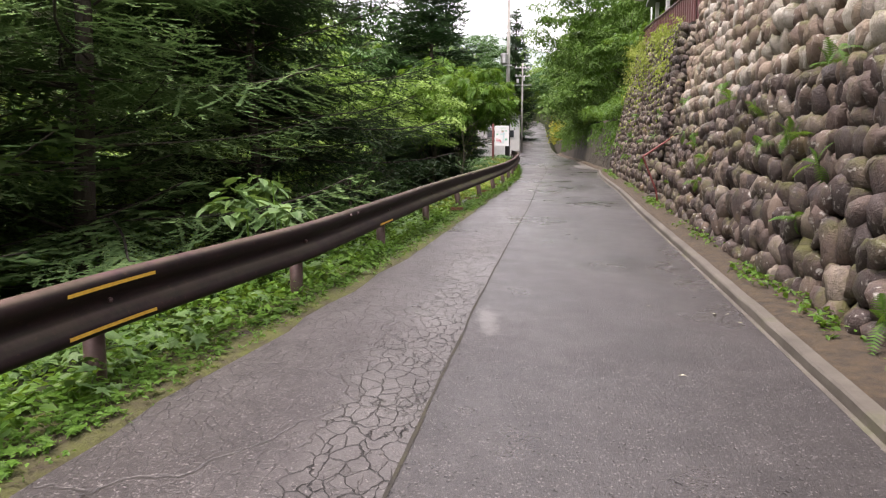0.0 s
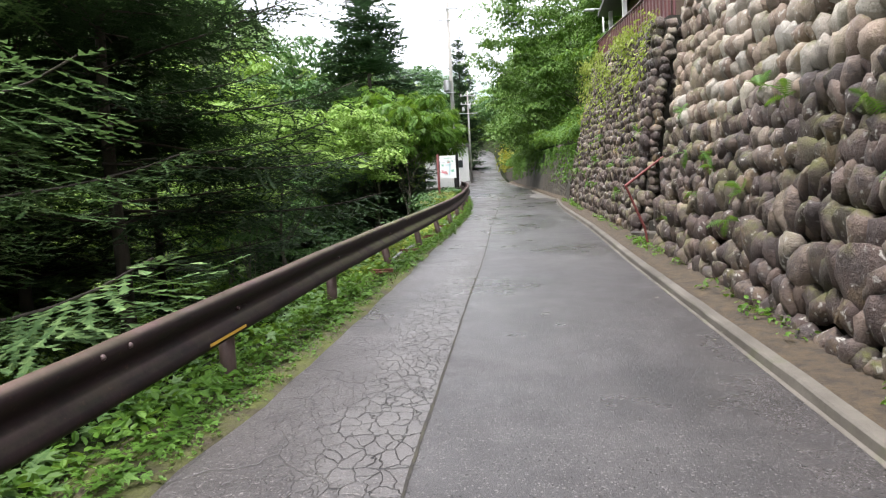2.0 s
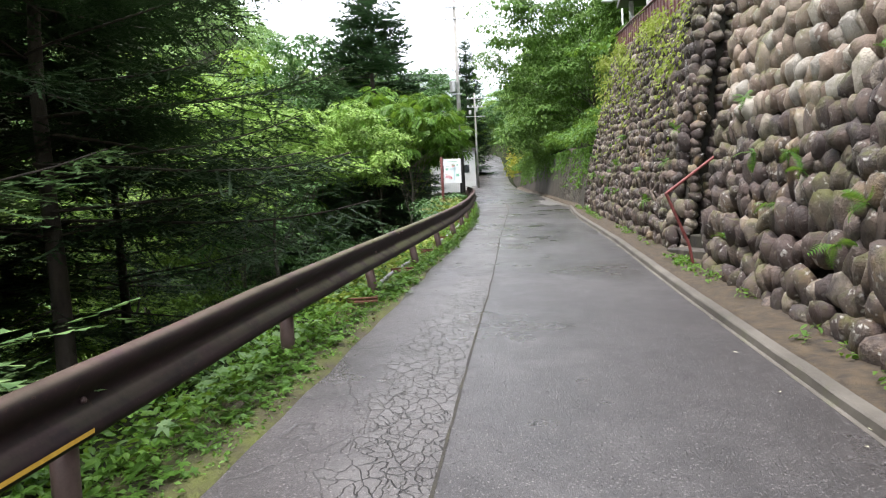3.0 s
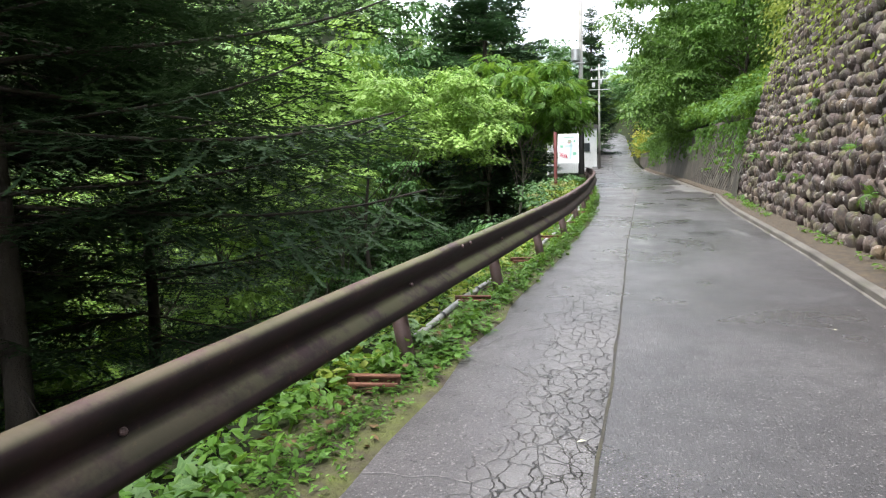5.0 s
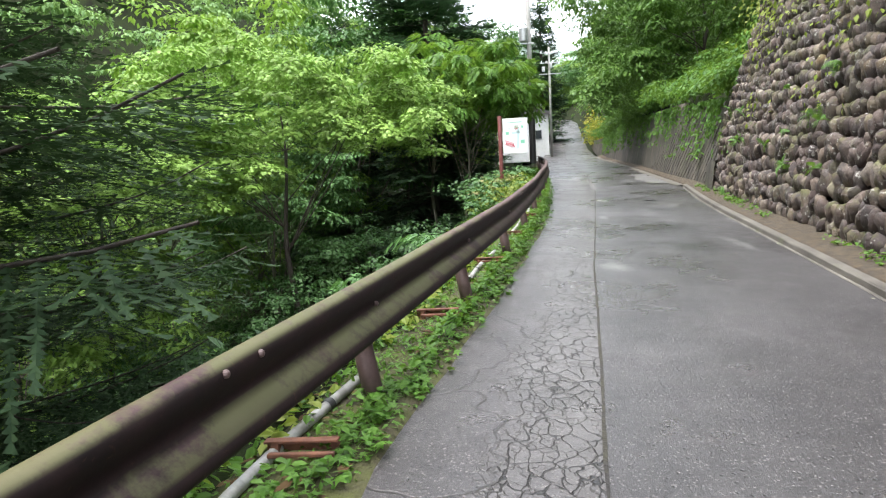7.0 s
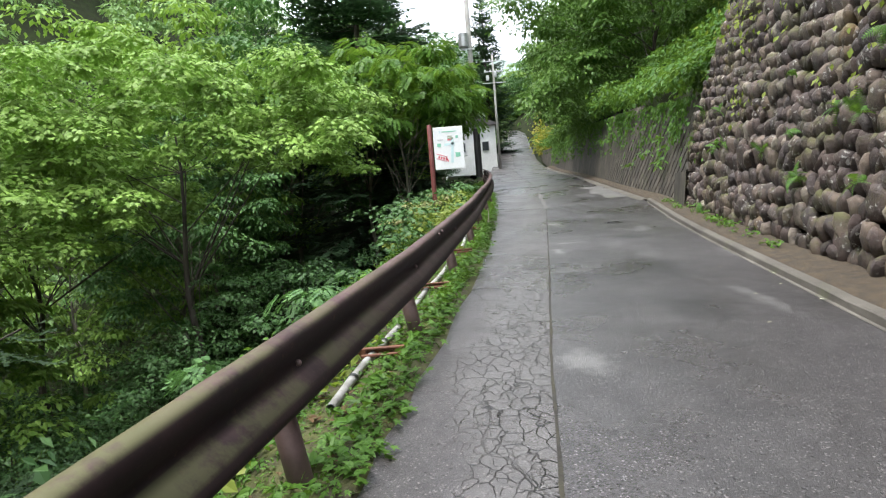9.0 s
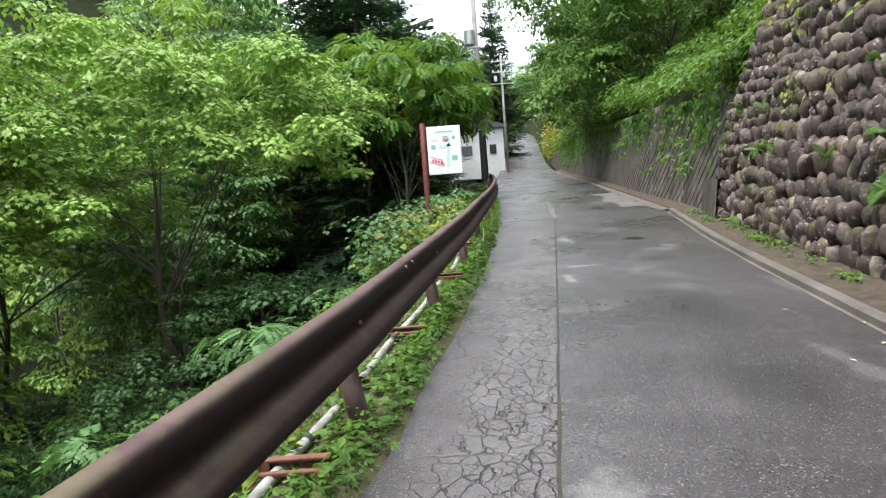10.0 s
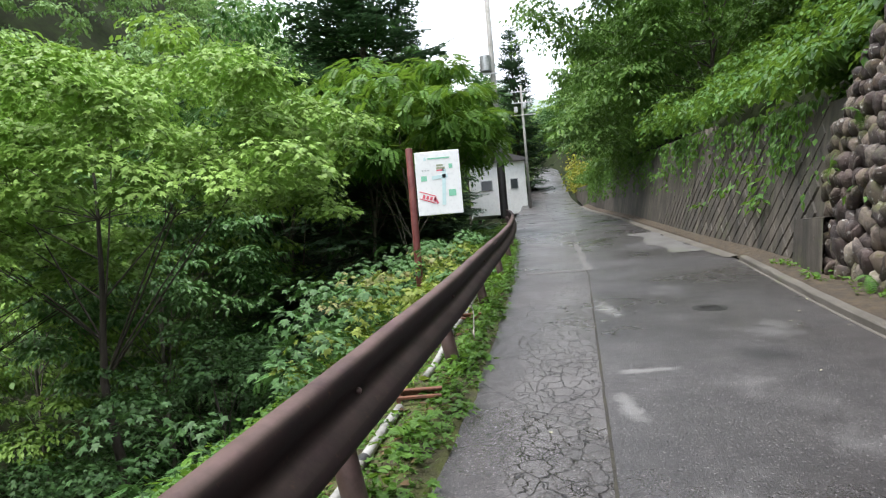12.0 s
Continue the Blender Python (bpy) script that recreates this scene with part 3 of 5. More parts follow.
kerb = put("kerb", np_mesh("kerb", *strip(ky, cols)), KERB)
tagged(kerb, "low worn concrete kerb along the stone walls", "kerb", kind="structure")
vy = ry[ry < 60]
fy = foot(vy)
vz = road_z(vy)
w2 = np.array([0.03 * noise.noise((9, y * 2, 0)) for y in vy])
verge = put("verge_wallside", np_mesh("verge_wallside", *strip(vy, [(kerb_x(vy) + .085, vz - .02), (kerb_x(vy) + .1, vz + .055 + w2 * .3), ((kerb_x(vy) + fy) / 2, vz + .075 + w2), (fy + .25, vz + .12)]), True), LITTER)
tagged(verge, "narrow strip of soil and litter at the wall foot", "verge", kind="structure")
ey = ry[ry < 48]
el = np.interp(ey, ry, lx)
e1 = np.array([0.05 * noise.noise((3, y * 4, 0)) + .03 * noise.noise((3, y * 13, 0)) for y in ey])
mossy = put("verge_mossy", np_mesh("verge_mossy", *strip(ey, [(el - .85, road_z(ey) - .12), (el - .45, road_z(ey) + .01), (el - .1 + e1, road_z(ey) + .03), (el + .03 + e1, road_z(ey) + 0.014), (el + .06 + e1, road_z(ey) - 0.01)]), True), MOSS)
tagged(mossy, "mossy soil edge of the road under the guard rail", "verge", kind="structure")

ay = ry[(ry >= 28.4) & (ry < 60)]
aw = np.array([0.08 * noise.noise((2, y * 1.1, 5)) + .04 * noise.noise((2, y * 4, 5)) for y in ay])
apron = put("pavement_apron", np_mesh("pavement_apron", *strip(ay, [(kerb_x(ay) - .12 + aw, road_z(ay) + .004), ((kerb_x(ay) + foot(ay)) / 2, road_z(ay) + .03), (foot(ay) + .14, road_z(ay) + .05)])), KERB)
tagged(apron, "stained concrete apron at the foot of the retaining wall", "pavement", kind="structure")


def road_patch(ys, x0, x1, wob_k, label):
    a = np.array([wob_k * noise.noise((7, y * 6, x0[0])) for y in ys])
    ob = put("road_patch", np_mesh("road_patch", *strip(ys, [(x0 + a, road_z(ys) + .012), (x1 - a, road_z(ys) + .012)])), PATCH)
    tagged(ob, label, "road patch", kind="structure")


py_ = np.linspace(28.55, 28.75, 5)
road_patch(py_, left(py_) + .25, seam(py_) - .03, .02, "thin pale repair strip across the old lane")
py_ = np.linspace(28.6, 33.5, 30)
road_patch(py_, seam(py_) - .03, seam(py_) + .05 + .05 * np.abs(np.sin(py_ * 1.9)), .04, "pale cement smear along the seam")
py_ = np.linspace(30.0, 35.0, 24)
road_patch(py_, kerb_x(py_) - .75 - .1 * np.sin(py_ * 2.2), kerb_x(py_) - .12, .12, "pale flaking cement patch at the road edge")


qy = np.arange(-4, 35, .12)
qw = np.array([.006 + .007 * (1 + noise.noise((4, y * 2.3, 1))) for y in qy])
qx = np.interp(qy, ry, sx) + np.array([.006 * noise.noise((6, y * 4, 1)) for y in qy])
seam_line = put("road_seam", np_mesh("road_seam", *strip(qy, [(qx - qw, road_z(qy) + .0105), (qx + qw * .4, road_z(qy) + .0105)])), MORTAR)
tagged(seam_line, "dark open joint between the two asphalt lanes", "road joint", kind="structure")


# ---- stone walls ----
def stone_mesh(k):
    """An egg-shaped river stone, taller than wide, its face rounded and a little flattened."""
    rng = np.random.default_rng(100 + k)
    bm = bmesh.new()
    bmesh.ops.create_icosphere(bm, subdivisions=2, radius=1)
    o = Vector(rng.uniform(-9, 9, 3))
    p = rng.uniform(2.4, 3.8)
    taper = rng.uniform(-.28, .28)
    for v in bm.verts:
        c = v.co.copy()
        n = (abs(c.x) ** p + abs(c.y) ** p + abs(c.z) ** p) ** (1 / p)
        c = c / n * (1 + 0.34 * noise.noise(c * 1.2 + o) + 0.16 * noise.noise(c * 2.7 + o))
        c.y *= 1 + taper * c.z
        v.co = c
    me = bpy.data.meshes.new("stone")
    bm.to_mesh(me)
    bm.free()
    me.polygons.foreach_set("use_smooth", np.ones(len(me.polygons), dtype=bool))
    return me


STONES = [stone_mesh(k) for k in range(20)]
for i, me in enumerate(STONES):
    me.materials.append(STONE_ONE)


def mesh_arrays(me):
    v = np.empty(len(me.vertices) * 3, dtype=np.float32)
    me.vertices.foreach_get("co", v)
    f = np.empty(len(me.polygons) * 3, dtype=np.int32)
    me.polygons.foreach_get("vertices", f)
    return v.reshape(-1, 3), f.reshape(-1, 3)


def stone_wall(name, y0, y1, batter, row, wide, label, pick, seed, corner=None, rake=0.0):
    """A battered wall of standing river stones in dark mortar, its courses parallel to the road.
    wide: stone width for its height; rake: how far the far end leans back per metre above 1.7 m."""
    rng = np.random.default_rng(seed)
    ys = np.arange(y0, y1 + 0.01, 0.5)
    ys[-1] = y1
    top = lambda q: np.minimum(wall_height(np.clip(q, y0 + .02, y1 - .06)), 1.7 + np.maximum(y1 - q, 0.02) / rake if rake else 99)
    h = top(ys)
    f, z = foot(ys), road_z(ys)
    back = f + batter * h + 0.75
    v, q = strip(ys, [(f + .15, z - .3), (f + .15 + batter * h * .5, z + h * .5), (f + .15 + batter * h, z + h), (back, z + h), (back, z - .3)])
    m = 5
    n = len(ys)
    wall = put(name, np_mesh(name, v, q), MORTAR)
    tagged(wall, label, "wall", kind="structure")
    bm = bmesh.new()
    for e in (0, n - 1):
        bm.faces.new([bm.verts.new(v[e * m + k]) for k in range(m)])
    part("end_face", bm, MORTAR, wall)
    far, high = [], []
    places = []
    hh = -0.03
    while hh < h.max() - 0.05:
        low = hh < 1.1
        rh = row * (rng.uniform(1.05, 1.4) if low else rng.uniform(0.85, 1.15))
        y = y0 + rng.uniform(0, .2)
        slant = rng.normal(0.28, 0.15) if hh < 2.4 else rng.normal(0.12, 0.15)
        proud = rng.uniform(-.015, .03)
        while y < y1 - 0.08:
            w = row * wide * rng.choice([rng.uniform(.5, .7), rng.uniform(.65, .95), rng.uniform(.9, 1.25)])
            if hh > 2.4:
                w *= 1.15
            yc = y + w / 2
            c = hh + rh / 2 + 0.13 * noise.noise((y * .6, hh * .9, seed)) + .035 * noise.noise((y * 2.3, hh * 2, seed)) + rng.normal(0, .03 if low else .016)
            big = rng.uniform(1.15, 1.45) if rng.random() < .1 else 1.0
            if c < float(top(yc)) - .03 and yc < y1 - .03:
                places.append((yc, c, w * big, rh * big * rng.uniform(.85, 1.15), 0.0, slant + rng.normal(0, .3 if low else .18), proud))
            y += w * .97
        hh += rh * .93
    if corner is not None:
        c = 0.1
        while c < float(top(corner)) - .08:
            for kx in range(4):
                places.append((corner, c, row * 1.5, row * .8, 0.1 + kx * row * 1.35 + rng.uniform(0, .06), rng.normal(0, .1), 0.0))
            c += row * rng.uniform(.62, .75)
    for yc, c, w, rh, inn, slant, proud in places:
        near = pick(yc, c) and inn == 0
        k = int(rng.integers(0, 20))
        depth = row * rng.uniform(.34, .48)
        pos = Vector((float(foot(yc)) + batter * c + 0.08 - proud + rng.uniform(-.035, .04) + inn, yc, float(road_z(yc)) + c))
        mtx = Matrix.LocRotScale(pos, Euler((slant, -math.atan(batter) * 0.5 + rng.normal(-.12, .1), math.radians(-11) + rng.normal(0, .14))), Vector((depth, w * .565, rh * .59)))
        if near:
            ob = new("stone", STONES[k])
            ob.parent = wall
            ob.matrix_local = mtx
        else:
            tv, tf = mesh_arrays(STONES[k])
            a = np.array(mtx)
            (high if c + .25 * noise.noise((yc * .5, 3, seed)) > 1.95 and seed == 3 else far).append((tv @ a[:3, :3].T + a[:3, 3], tf))
    rest = put("stones", np_mesh("stones", *merge(far), True), STONE_MANY, wall)
    tagged(rest, "rounded dark river stones in courses", kind="stuff")
    if high:
        rest = put("upper_stones", np_mesh("upper_stones", *merge(high), True), STONE_TAN, wall)
        tagged(rest, "cleaner tan and grey stones of the upper courses", kind="stuff")
    return wall


stone_wall("wall_near", -2.0, 12.75, 0.17, 0.235, .88, "tall battered wall of dark rounded river stones", lambda y, c: 4.0 < y < 8.5 and c < 1.75, 3)
stone_wall("wall_far", 14.3, 26.3, 0.17, 0.2, .84, "weathered mossy stone wall below a maroon fence", lambda y, c: 20.5 < y < 26.3 and c < 1.5, 4, 14.3, .95)

# stairs in the gap of the stone wall
gap_y = 13.65
stairs = thing("stone_stairs", "narrow mossy stone stairs between the two stone walls", "stairs", (float(foot(gap_y)), gap_y, float(road_z(gap_y))))
for i in range(14):
    part("step", box_bm((0.34, 1.3, 0.2 + 0.19 * i), (0.25 + 0.3 * i, 0, (0.2 + 0.19 * i) / 2), 0.02), MORTAR if i % 2 else CONC, stairs)
hr = thing("red_handrail", "bent red-painted steel handrail of the stone stairs", "handrail", (4.3, 12.98, float(road_z(12.98))))
put("post", np_mesh("post", *tube([(.27, .03, -.05), (.2, .02, .35), (-.1, .0, 1.04)], .021, 8), True), RED, hr)
put("grip", np_mesh("grip", *tube([(-.11, .0, 1.04), (.25, .05, 1.27), (.64, .1, 1.52)], .021, 8), True), RED, hr, "faded red grip rail")

# concrete end block and inclined block wall
zz = float(road_z(26.4))
blk = put("wall_concrete_step", np_mesh("wall_concrete_step", *strip(np.array([25.95, 26.4, 26.9]), [(foot(np.array([25.95, 26.4, 26.9])) - .05, np.full(3, zz - .2)), (foot(np.array([25.95, 26.4, 26.9])) + .05, np.full(3, zz + .72)), (foot(np.array([25.95, 26.4, 26.9])) + .9, np.full(3, zz + .74))])), CONC)
tagged(blk, "stained low concrete step between the walls", "wall", kind="structure")
cy = np.concatenate([np.arange(25.95, 74, 1.0)])
ch = wall_height(cy)
cf, cz = foot(cy), road_z(cy)
BAT = 0.22
cwall = put("wall_concrete", np_mesh("wall_concrete", *strip(cy, [(cf + .1, cz - .2), (cf + .1 + BAT * ch, cz + ch), (cf + .6 + BAT * ch, cz + ch), (cf + .6 + BAT * ch, cz - .2)])), CONC)
tagged(cwall, "dark water-stained concrete retaining wall", "wall", kind="structure")
bmb = box_bm((0.1, 0.4, 0.4), (0, 0, 0), 0.02)
me_block = bpy.data.meshes.new("wall_block")
bmb.to_mesh(me_block)
bmb.free()
me_block.materials.append(CONC)
D = 0.34
spare = []
bv = np.array([v.co for v in me_block.vertices])
bf = np.array([list(p.vertices) for p in me_block.polygons if len(p.vertices) == 4])
for c in range(37):
    for r in range(14):
        y = 26.9 + D * (c + 0.5 * (r % 2))
        hgt = 0.05 + r * D / 2
        if hgt > float(wall_height(y)):
            continue
        turn = math.atan(float(foot(y + 1) - foot(y)))
        spot = Vector((float(foot(y)) + .152 + BAT * hgt + RNG.uniform(-.006, .006) + .006 * max(0.0, y - 31), y, float(road_z(y)) + hgt))
        mtx = Matrix.LocRotScale(spot, Euler((0, math.atan(BAT), -turn)), None) @ pose(0, 0, 0, 45 + RNG.normal(0, 1.2)) @ Matrix.Diagonal((1, .594, .594, 1))
        if len(cwall.children) < 300:
            ob = new("wall_block", me_block)
            ob.parent = cwall
            ob.matrix_local = mtx
        else:
            m4 = np.array(mtx)
            spare.append((bv @ m4[:3, :3].T + m4[:3, 3], bf))
tagged(put("wall_blocks", np_mesh("wall_blocks", *merge(spare)), CONC, cwall), "square concrete blocks laid on their corners", kind="stuff")

# ---- guard rail ----
POSTS = [(-2.45, 1.1), (-1.93, 3.38), (-1.27, 5.4), (-.76, 7.8), (-.25, 10.2), (.31, 12.5), (.87, 14.75), (1.37, 16.85), (1.85, 19.0), (2.27, 21.3), (2.66, 23.6), (3.02, 26.1), (3.4, 28.6), (3.75, 31.2), (4.05, 33.8), (4.3, 36.4), (4.5, 39.0), (4.65, 41.6)]
gyy = np.arange(-3, 43.0, 0.25)
gxx = np.interp(gyy, [p[1] for p in POSTS], [p[0] for p in POSTS])
gxx[gyy < 1.1] = -2.45 + (gyy[gyy < 1.1] - 1.1) * .24
gzz2 = road_z(gyy)
PROFILE = [(.0, .157), (.03, .166), (.06, .161), (.084, .142), (.092, .115), (.082, .085), (.045, .04), (.018, .014), (.018, -.014), (.045, -.04), (.082, -.085), (.092, -.115), (.084, -.142), (.06, -.16), (.03, -.165), (.0, -.157)]


def on_rail(y, a, b):
    """Place on the beam at y: a out of its back plane towards the road, b above its middle; past the firs the rail leans back."""
    th = np.radians(np.interp(y, [9, 13], [0.0, 9.0]))
    return np.interp(y, gyy, gxx) + .04 + a * np.cos(th) - b * np.sin(th), road_z(y) + np.interp(y, [5, 10, 17, 22], [.5, .52, .55, .56]) + b * np.cos(th) + a * np.sin(th)


dent = np.array([.006 * noise.noise((1, q * .9, 4)) + .003 * noise.noise((1, q * 3, 9)) for q in gyy])
outer = [on_rail(gyy, a + dent * (a > .02), b + dent) for a, b in PROFILE]
inner = [on_rail(gyy, a - .008 + dent * (a > .02), b + dent - (.004 if i < 8 else -.004)) for i, (a, b) in enumerate(PROFILE)][::-1]
rail = thing("guard_rail", "brown painted steel guard rail, mossy and scratched", "guard rail", (0, 0, 0))
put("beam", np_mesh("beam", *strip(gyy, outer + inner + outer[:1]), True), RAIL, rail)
bm = cyl_bm(.057, .057, 0.75, 18)
me_post = bpy.data.meshes.new("post")
bm.to_mesh(me_post)
bm.free()
me_post.polygons.foreach_set("use_smooth", np.ones(len(me_post.polygons), dtype=bool))
me_post.materials.append(POST)
bm = bmesh.new()
bmesh.ops.create_uvsphere(bm, u_segments=10, v_segments=6, radius=.016)
me_bolt = bpy.data.meshes.new("bolt")
bm.to_mesh(me_bolt)
bm.free()
me_bolt.materials.append(POST)
me_br = bpy.data.meshes.new("bracket")
bm = box_bm((.06, .1, .22), (0, 0, 0), .01)
bm.to_mesh(me_br)
bm.free()
me_br.materials.append(POST)
for i, (px, py) in enumerate(POSTS):
    pz = float(road_z(py))
    lean = 0.0 if py < 11 else 10.0
    put("post", me_post, POST, rail, at=pose(px - .035 + (0.1 if lean else 0), py, pz - .22, 0, -lean))
    bx, bz = on_rail(py, -.035, 0)
    put("bracket", me_br, POST, rail, at=pose(float(bx), py, float(bz), 0, -lean))
    bx, bz = on_rail(py, .022, 0)
    put("bolt", me_bolt, POST, rail, at=pose(float(bx), py, float(bz)))
    for dy in (.9, 1.1):
        for b in ((.115,) if i % 3 == 2 else ()):
            bx, bz = on_rail(py + dy, .09, b)
            put("bolt", me_bolt, POST, rail, at=pose(float(bx), py + dy, float(bz)))


def tape(y0, y1, b):
    ys = np.linspace(y0, y1, 6)
    t = put("tape", np_mesh("tape", *strip(ys, [on_rail(ys, .097, b), on_rail(ys, .097, b + .02)])), YELLOW, rail, "worn yellow reflective tape")


tape(3.02, 3.62, .095)
tape(3.02, 3.62, -.125)
tape(7.25, 7.75, -.125)

# pipe and rusty brackets on the bank
for y0, y1 in ((12.9, 15.2), (17.6, 19.2), (19.6, 22.6), (23.2, 27.0)):
    ys = np.linspace(y0, y1, 12)
    pts = np.stack([left(ys) - np.where(ys < 16, .44, .38) + .015 * np.sin(ys * 3), ys, road_z(ys) + .04], -1)
    pp = thing("drain_pipe", "grey plastic pipe lying on the bank behind the rail", "pipe", group="pipes along the bank")
    put("tube", np_mesh("tube", *tube(pts, .029, 12), True), PIPE, pp)
    for k in (3, 8):
        d = pts[k + 1] - pts[k]
        put("collar", np_mesh("collar", *tube([pts[k], pts[k] + d * .25], .036, 12), True), CABLE, pp)
for y in (11.95, 14.1, 16.3, 18.5, 20.6, 22.8, 25.3):
    br = thing("rusty_bracket", "rusty steel angle bracket holding the pipe", "bracket", (float(left(y)) - .33, y, float(road_z(y)) + .03), group="brackets along the bank")
    part("angle", box_bm((.34, .05, .012), (0, 0, .06), .002), RUST, br)
    part("flange", box_bm((.34, .008, .06), (0, .024, .035), .002), RUST, br)
    part("foot", box_bm((.04, .05, .1), (-.12, 0, .01), .004), RUST, br)
    part("rung", box_bm((.3, .03, .02), (.02, -.09, .03), .004), RUST, br)

# ---- sign, poles, houses ----
sg = thing("sign_board", "white guide-map board on a leaning maroon steel post", "sign", (2.2, 27.2, float(ground_z(2.2, 27.2))))
ph = 4.2 - sg.location.z
part("post", cyl_bm(.05, .05, ph + .05, 16, .006), SIGNPOST, sg, smooth_it=True)
bd = part("board", box_bm((.62, .025, .88), (.38, -.03, ph - .46), .006), WHITE, sg)
oy = -.0465


def ink(name, x, z, w, h, colour, turn=0.0):
    bm = box_bm((w, .003, h), (0, 0, 0), 0.0)
    part(name, bm, INKS[colour], bd, at=pose(x, oy, ph - .02 - z, 0, turn))


ink("heading", .4, .1, .3, .018, "green")
ink("heading", .21, .1, .03, .045, "blue")
for k in range(3):
    ink("caption", .17 + k * .04, .26, .025, .02, "grey")
ink("plan", .42, .24, .12, .03, "olive")
ink("plan", .41, .2, .09, .025, "olive")
ink("plan", .41, .27, .1, .02, "red")
ink("plan", .18, .37, .08, .07, "green")
ink("plan", .56, .59, .1, .09, "green")
ink("plan", .56, .22, .05, .06, "green")
ink("route", .45, .5, .05, .5, "blue", 4)
ink("route", .4, .36, .22, .05, "blue", -6)
for a, b in ((.0, 0), (.05, .015), (.1, .03), (.15, .05)):
    ink("arrow", .16 + a, .62 + b, .035, .05, "red", 18)
ink("arrow", .22, .585, .24, .012, "red", 20)
ink("arrow", .21, .68, .22, .012, "red", 20)
ink("arrow", .33, .68, .03, .1, "red", -25)


def utility_pole(x, y, h, lean, label):
    z = float(road_z(y)) - .1
    p = thing("utility_pole", label, "utility pole", (x, y, z), group="utility poles")
    part("shaft", cyl_bm(.012 * h, .008 * h, h, 16), POLE, p, smooth_it=True)
    for k, zz_ in enumerate((h - .5, h - 1.3)):
        part("crossarm", box_bm((1.5, .08, .08), (0, -.12, zz_), .01), STEEL, p)
        for dx in (-.65, -.25, .25, .65):
            part("insulator", cyl_bm(.04, .03, .14, 10, .008, (dx, -.12, zz_ + .04)), WHITE, p)
    return p


p1 = utility_pole(4.95, 47.5, 13.5, 0, "tall grey concrete utility pole with a transformer")
part("transformer", cyl_bm(.26, .26, .75, 18, .03, (-.32, -.1, 7.2)), STEEL, p1, "grey transformer drum")
part("transformer_arm", box_bm((.7, .1, .08), (-.1, -.1, 7.1), .01), STEEL, p1)
part("guard_sleeve", cyl_bm(.185, .18, 2.6, 16, 0, (0, 0, .3)), IRON, p1, "dark sleeve round the pole foot")
p2 = utility_pole(8.0, 63.0, 9.0, 0, "utility pole with crossarms and switch boxes")
for k in range(2):
    part("switch_box", box_bm((.24, .22, .4), (-.5 + .6 * k, -.2, 7.2 + .25 * (k % 2)), .03), STEEL, p2)
part("frame", box_bm((1.8, .06, .06), (0, -.2, 6.8), .01), STEEL, p2)


def wire(a, b, sag, r=.012):
    t = np.linspace(0, 1, 20)[:, None]
    pts = np.array(a) * (1 - t) + np.array(b) * t
    pts[:, 2] -= (4 * sag * t * (1 - t))[:, 0]
    w = put("cable", np_mesh("cable", *tube(pts, r, 5), True), CABLE)
    tagged(w, "black overhead cable between the poles", "cable", group="overhead cables")


z1, z2 = float(road_z(47.5)), float(road_z(63))
for dx, h1, h2 in ((-.6, 13, 8.6), (.6, 13, 8.6), (0, 9.0, 7.6), (0, 8.4, 7.0)):
    wire((4.95 + dx, 47.4, z1 + h1), (8.0 + dx, 62.9, z2 + h2), .5)


def house(name, label, loc, size, roof_h, over, wall_m, roof_m, windows, door=None, spin=0.0, floors=1):
    h = thing(name, label, "house", loc)
    h.rotation_euler = (0, 0, radians(spin))
    w, d, t = size
    part("wall", box_bm((w, d, t), (0, 0, t / 2), .02), wall_m, h)
    bm = bmesh.new()
    a, b = w / 2 + over, d / 2 + over
    lo = [bm.verts.new(c) for c in ((-a, -b, t), (a, -b, t), (a, b, t), (-a, b, t))]
    up = [bm.verts.new(c) for c in ((-a, -b, t + .14), (a, -b, t + .14), (a, b, t + .14), (-a, b, t + .14))]
    r = [bm.verts.new((0, -b, t + roof_h)), bm.verts.new((0, b, t + roof_h))]
    bm.faces.new(lo[::-1])
    for k in range(4):
        bm.faces.new((lo[k], lo[(k + 1) % 4], up[(k + 1) % 4], up[k]))
    bm.faces.new((up[0], up[1], r[0]))
    bm.faces.new((up[2], up[3], r[1]))
    bm.faces.new((up[1], up[2], r[1], r[0]))
    bm.faces.new((up[3], up[0], r[0], r[1]))
    part("roof", bm, roof_m, h)
    for x, z, ww, hh in windows:
        wd = part("window", box_bm((ww + .1, .06, hh + .1), (x, -d / 2 - .02, z), .01), STEEL, h)
        part("pane", box_bm((ww, .02, hh), (x, -d / 2 - .055, z), 0), GLASS, wd)
    return h


hz = float(road_z(63)) - .2
wh = house("white_house", "white plastered house beside the road bend", (6.0, 68.5, hz), (4.2, 6, 4.0), 0.9, .3, PLASTER, ROOF, ((-.9, 2.3, .8, .7), (1.2, 2.3, .5, .7)))
fence2 = thing("picket_fence", "low white picket fence before the white house", "fence", (5.6, 61.0, float(road_z(61)) - .1))
for k in range(12):
    part("picket", box_bm((.05, .04, .9), (-1.2 + .2 * k, 0, .45), .006), WHITE, fence2)
for zz_ in (.25, .75):
    part("bar", box_bm((2.6, .03, .05), (-.1, .03, zz_), .004), WHITE, fence2)

hu = house("terrace_house", "dark timber house with deep eaves above the stone wall", (10.9, 20.3, float(road_z(20)) + 4.45), (6.0, 5.0, 2.35), 1.4, .85, WOOD, ROOF, ((-1.5, 1.2, 1.4, 1.1),), spin=-12)
